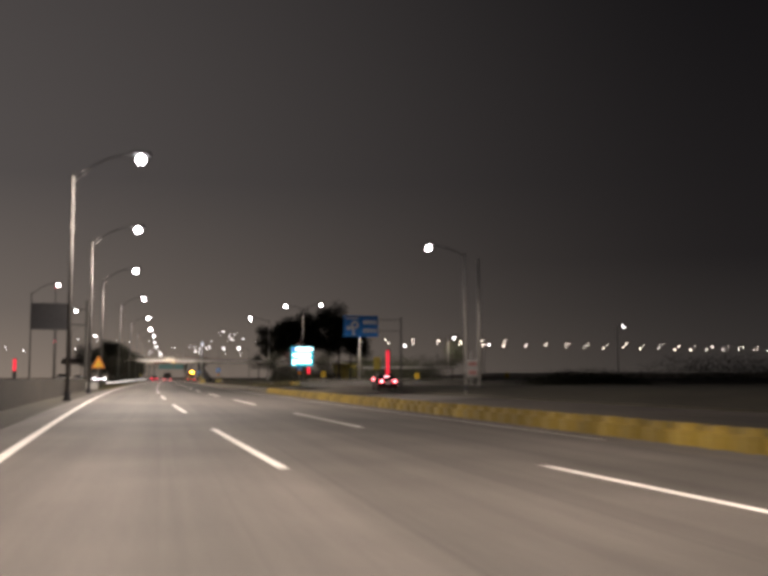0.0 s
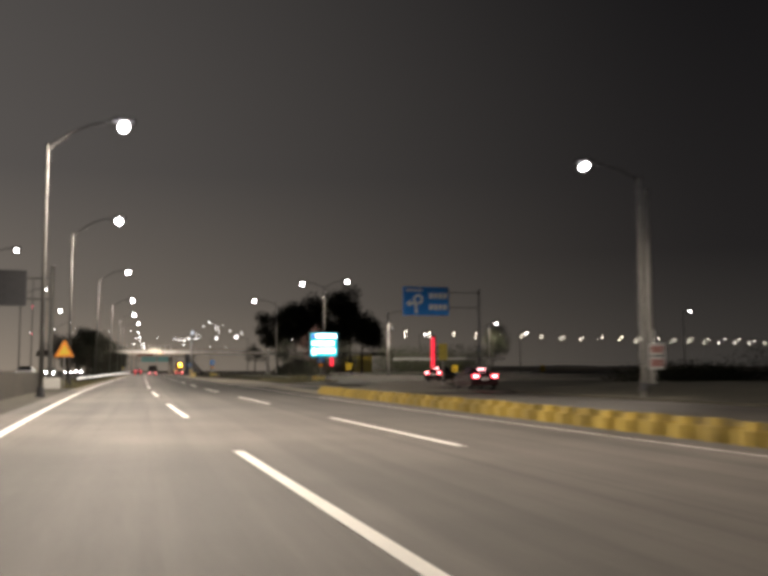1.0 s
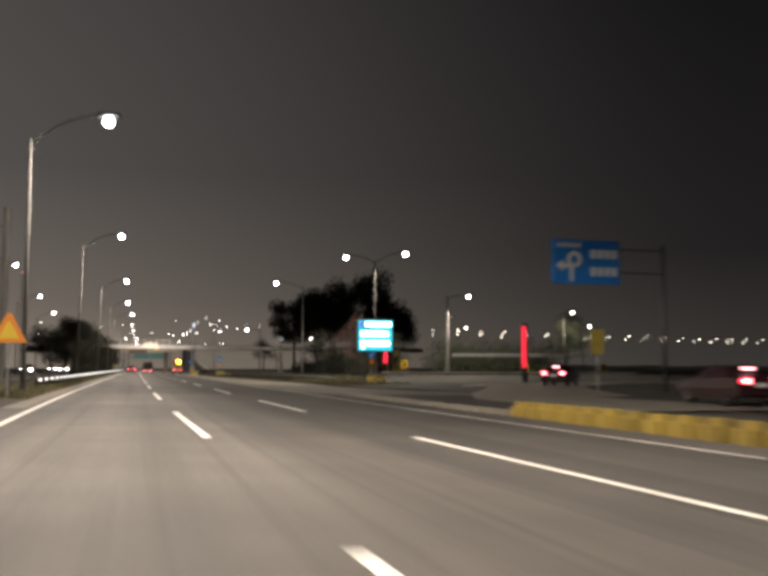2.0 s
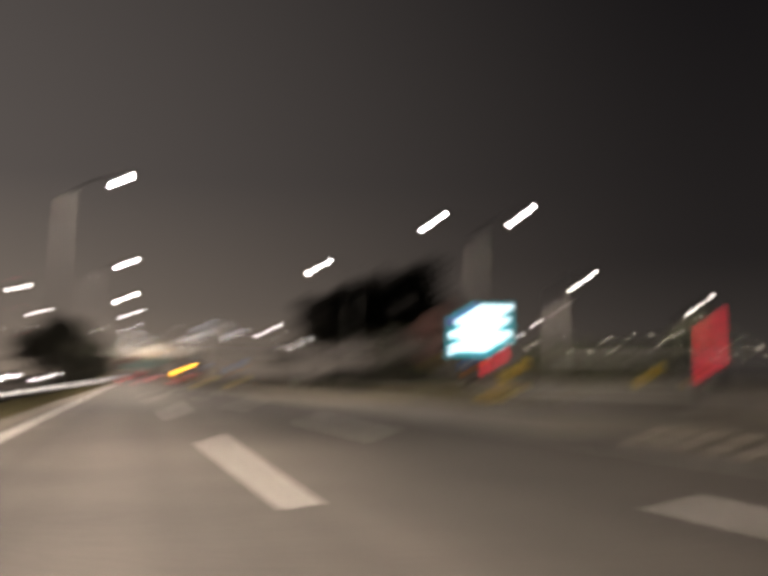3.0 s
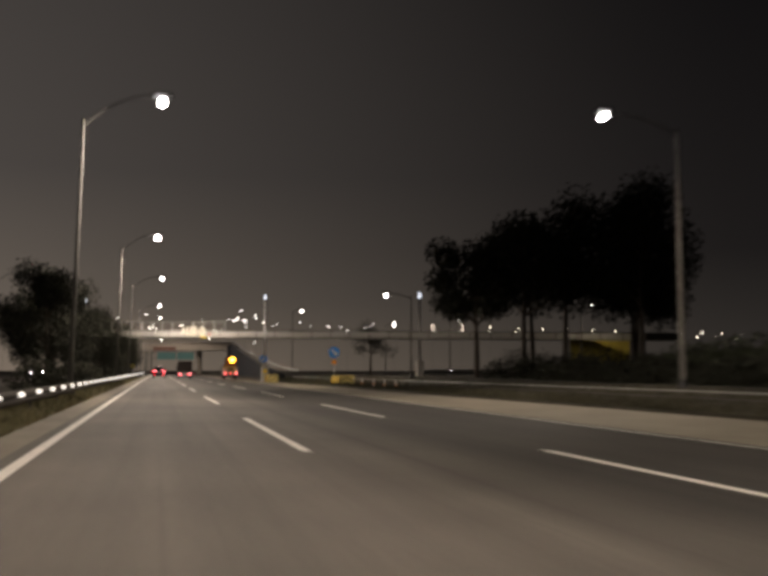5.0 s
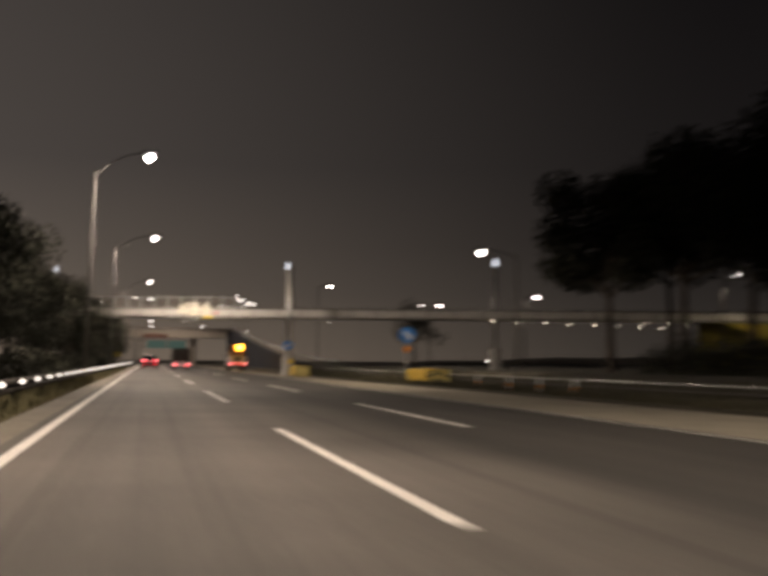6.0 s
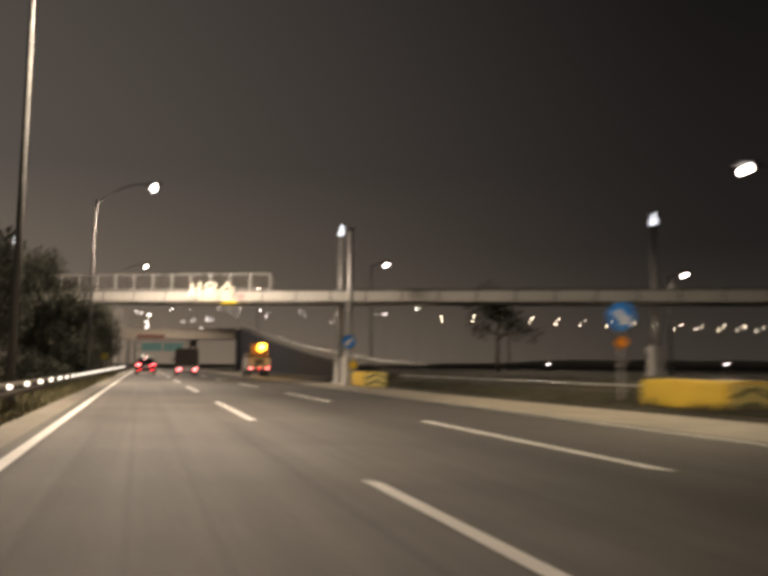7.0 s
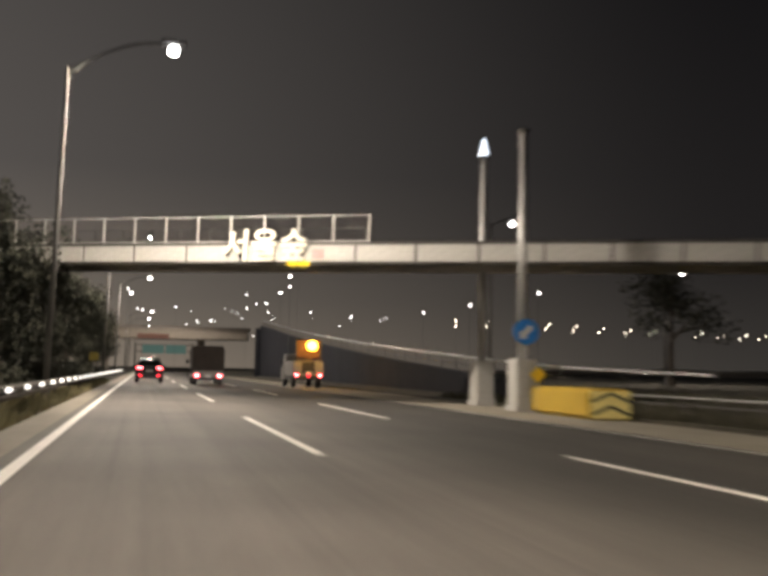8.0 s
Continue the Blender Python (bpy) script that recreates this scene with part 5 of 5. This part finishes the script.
def work_truck(m, label):
    ob = thing("truck", m, label, "truck")
    small_box("chassis", DARK_STEEL, ob, (1.9, 6.0, 0.25), (0, 3.0, 0.7), "", 0.02)
    small_box("body", CAB_PALE, ob, (2.1, 3.8, 1.0), (0, 1.95, 1.3), "dull pale work body", 0.08)
    small_box("rear_door", DARK_STEEL, ob, (0.9, 0.04, 0.8), (0, 0.03, 1.35), "dark rear door", 0.02)
    b = bmesh.new()
    hull(b, ((4.1, 1.0, 0.9, 0.55, 1.5, 2.3), (5.2, 1.0, 0.9, 0.5, 1.5, 2.35), (5.9, 1.0, 0.86, 0.5, 1.3, 1.55)))
    part("cab", b, WORK_PAINT, ob, "pale truck cab")
    for s in (-1, 1):
        small_box("frame_post", DARK_STEEL, ob, (0.08, 0.08, 1.5), (s * 0.85, 0.15, 2.45), "", 0.01)
        lamp = small_box("tail_light", TAIL_RED, ob, (0.26, 0.06, 0.16), (s * 0.8, -0.02, 0.85), "glowing red tail light")
        small_box("lamp_core", TAIL_CORE, lamp, (0.16, 0.02, 0.1), (s * 0.8, -0.06, 0.85), "bright lamp core", 0.01)
    for z in (2.0, 2.6, 3.2):
        small_box("frame_bar", RUST_PAINT, ob, (1.78, 0.08, 0.08), (0, 0.15, z), "rust-red cross bar", 0.01)
    small_box("back_panel", RUST_PAINT, ob, (1.6, 0.04, 1.1), (0, 0.22, 2.6), "dull rust-red board behind the lamp", 0.02)
    small_box("number_plate", SIGN_WHITE, ob, (0.4, 0.02, 0.16), (0.05, -0.04, 1.0), "blank white number plate", 0.008)
    small_box("bumper", DARK_STEEL, ob, (2.0, 0.12, 0.14), (0, 0.0, 0.62), "dark rear bumper", 0.02)
    small_box("side_mirror", DARK_STEEL, ob, (0.14, 0.1, 0.34), (-1.12, 5.3, 1.75), "", 0.03)
    small_box("middle_light", TAIL_RED, ob, (0.16, 0.05, 0.14), (0.0, -0.05, 0.85), "glowing red middle light")
    b = bmesh.new()
    ball(b, (0.2, -0.12, 2.85), (0.70, 0.28, 0.64), 16)
    part("beacon", b, AMBER, ob, "glowing amber warning lamp", True)
    for x in (-0.85, 0.85):
        for y in (1.1, 5.0):
            wheel(ob, x, y, 0.42, 0.28)
    return ob


suv(pose(-2.42 + bend(288), 288, fall(-2.3)), "black sport utility vehicle with lit red tail lights")
box_truck(pose(1.27 + bend(283), 283, fall(1.3)) @ Matrix.Diagonal((1.1, 1.05, 1.04, 1)), "small truck with a dark tarpaulin cover, tail lights lit")
work_truck(pose(8.3, 284, fall(8.3)), "pale road work truck with a glowing amber warning lamp")
sedan(pose(20.3, 86.0, -0.10, 0, 0, -3), "dark sedan on the slip road, brake lights lit red")
sedan(pose(26.2, 116.5, 0.05, 0, 0, -38), "dark sedan following the bend of the slip road")
d = bpy.data.lights.new("beacon_light", "POINT")
d.energy, d.color, d.shadow_soft_size = 320, (1.0, 0.5, 0.06), 0.3
new("beacon_light", d).matrix_world = pose(8.5, 282.4, 3.3)

# ---- the opposite carriageway ----
bm = bmesh.new()
rows = []
for y in stations(-60, 500, 10):
    rows.append([bm.verts.new((x + bend(y) - 0.03 * max(0, y - 125), y, 0.24)) for x in (-20.5, -17, -13, -9.3)])
for a, b in zip(rows, rows[1:]):
    for i in range(3):
        bm.faces.new((a[i], a[i + 1], b[i + 1], b[i]))
setting("road_opposite", bm, ASPHALT, "asphalt of the opposite carriageway beyond the median", "road")


def oncoming(m, label):
    ob = thing("car", m, label, "car")
    b = bmesh.new()
    hull(b, ((0.0, 0.82, 0.68, 0.3, 0.75, 0.8), (1.2, 0.91, 0.7, 0.22, 0.93, 1.05), (2.0, 0.91, 0.6, 0.22, 0.95, 1.45), (3.1, 0.91, 0.58, 0.22, 0.97, 1.42),
             (3.9, 0.9, 0.72, 0.24, 0.98, 1.08), (4.5, 0.82, 0.7, 0.4, 0.85, 0.98)))
    part("body", b, CAB_PALE, ob)
    small_box("number_plate", SIGN_WHITE, ob, (0.5, 0.02, 0.12), (0, -0.02, 0.5), "blank white number plate", 0.008)
    b = bmesh.new()
    prism(b, ((-0.7, 0.0), (0.7, 0.0), (0.56, 0.8), (-0.56, 0.8)), 0.02, pose(0, 1.2, 1.06, -60, 0, 0))
    part("windscreen", b, CAR_GLASS, ob, "dark windscreen")
    for s in (-1, 1):
        b = bmesh.new()
        ball(b, (s * 0.62, -0.02, 0.66), (0.3, 0.12, 0.18), 10)
        part("headlight", b, HEADLIGHT, ob, "glowing white headlight", True)
    for x in (-0.78, 0.78):
        for y in (0.85, 3.55):
            wheel(ob, x, y, 0.32, 0.21)
    return ob


for x, y in ((-13.4, 138), (-16.8, 205), (-19.5, 282), (-15.6, 262)):
    oncoming(pose(x + bend(y), y, 0.24, 0, 0, 0), "pale oncoming sedan with lit white headlights")

# Red lit column on the far side of the opposite carriageway.
redfar = thing("lit_column", pose(-21.5, 152, 0.18), "column with a glowing red light strip beyond the median", "light column")
bm = bmesh.new()
box(bm, (0.5, 0.3, 3.9), (0, 0.2, 1.95), bevel=0.04)
part("case", bm, DARK_STEEL, redfar)
bm = bmesh.new()
box(bm, (0.4, 0.04, 1.7), (0.0, 0.03, 2.9), bevel=0.015)
part("light_strip", bm, RED_NEON, redfar, "glowing red strip")


# ---- rough grass on the verges ----
def grass(x_at, y0, y1, count, seed, label, mat=GRASS):
    rnd = random.Random(seed)
    verts, faces = [], []
    for i in range(count):
        y = rnd.uniform(y0, y1)
        x = x_at(y, rnd.random())
        z = ground_z(x, y) - 0.02
        a = rnd.uniform(0, math.pi)
        h = rnd.uniform(0.08, 0.26) * (0.6 + 0.8 * (math.sin(y * 0.9 + x * 2.1) > 0.2))
        w = rnd.uniform(0.03, 0.07)
        dx, dy = math.cos(a) * w, math.sin(a) * w
        k = len(verts)
        verts += [(x - dx, y - dy, z), (x + dx, y + dy, z), (x + rnd.uniform(-0.12, 0.12), y + rnd.uniform(-0.12, 0.12), z + h)]
        faces.append((k, k + 1, k + 2))
    me = bpy.data.meshes.new("grass")
    me.from_pydata(verts, [], faces)
    me.materials.append(mat)
    return tagged(new("grass", me), label, "grass", kind="stuff")


grass(lambda y, u: -5.08 + bend(y) - 2.6 * u ** 1.5, 92, 290, 34000, 21, "rough dry grass under the median guard rail")
grass(lambda y, u: right_edge(y) + 0.1 + 5.5 * u * u, 126, 150, 6000, 23, "rough dry grass on the verge below the message board")
grass(lambda y, u: right_edge(y) + 0.1 + 5.5 * u * u, 150, 262, 24000, 22, "rough grass beside the concrete shoulder, dimmed in its colour", GRASS_DIMMED)
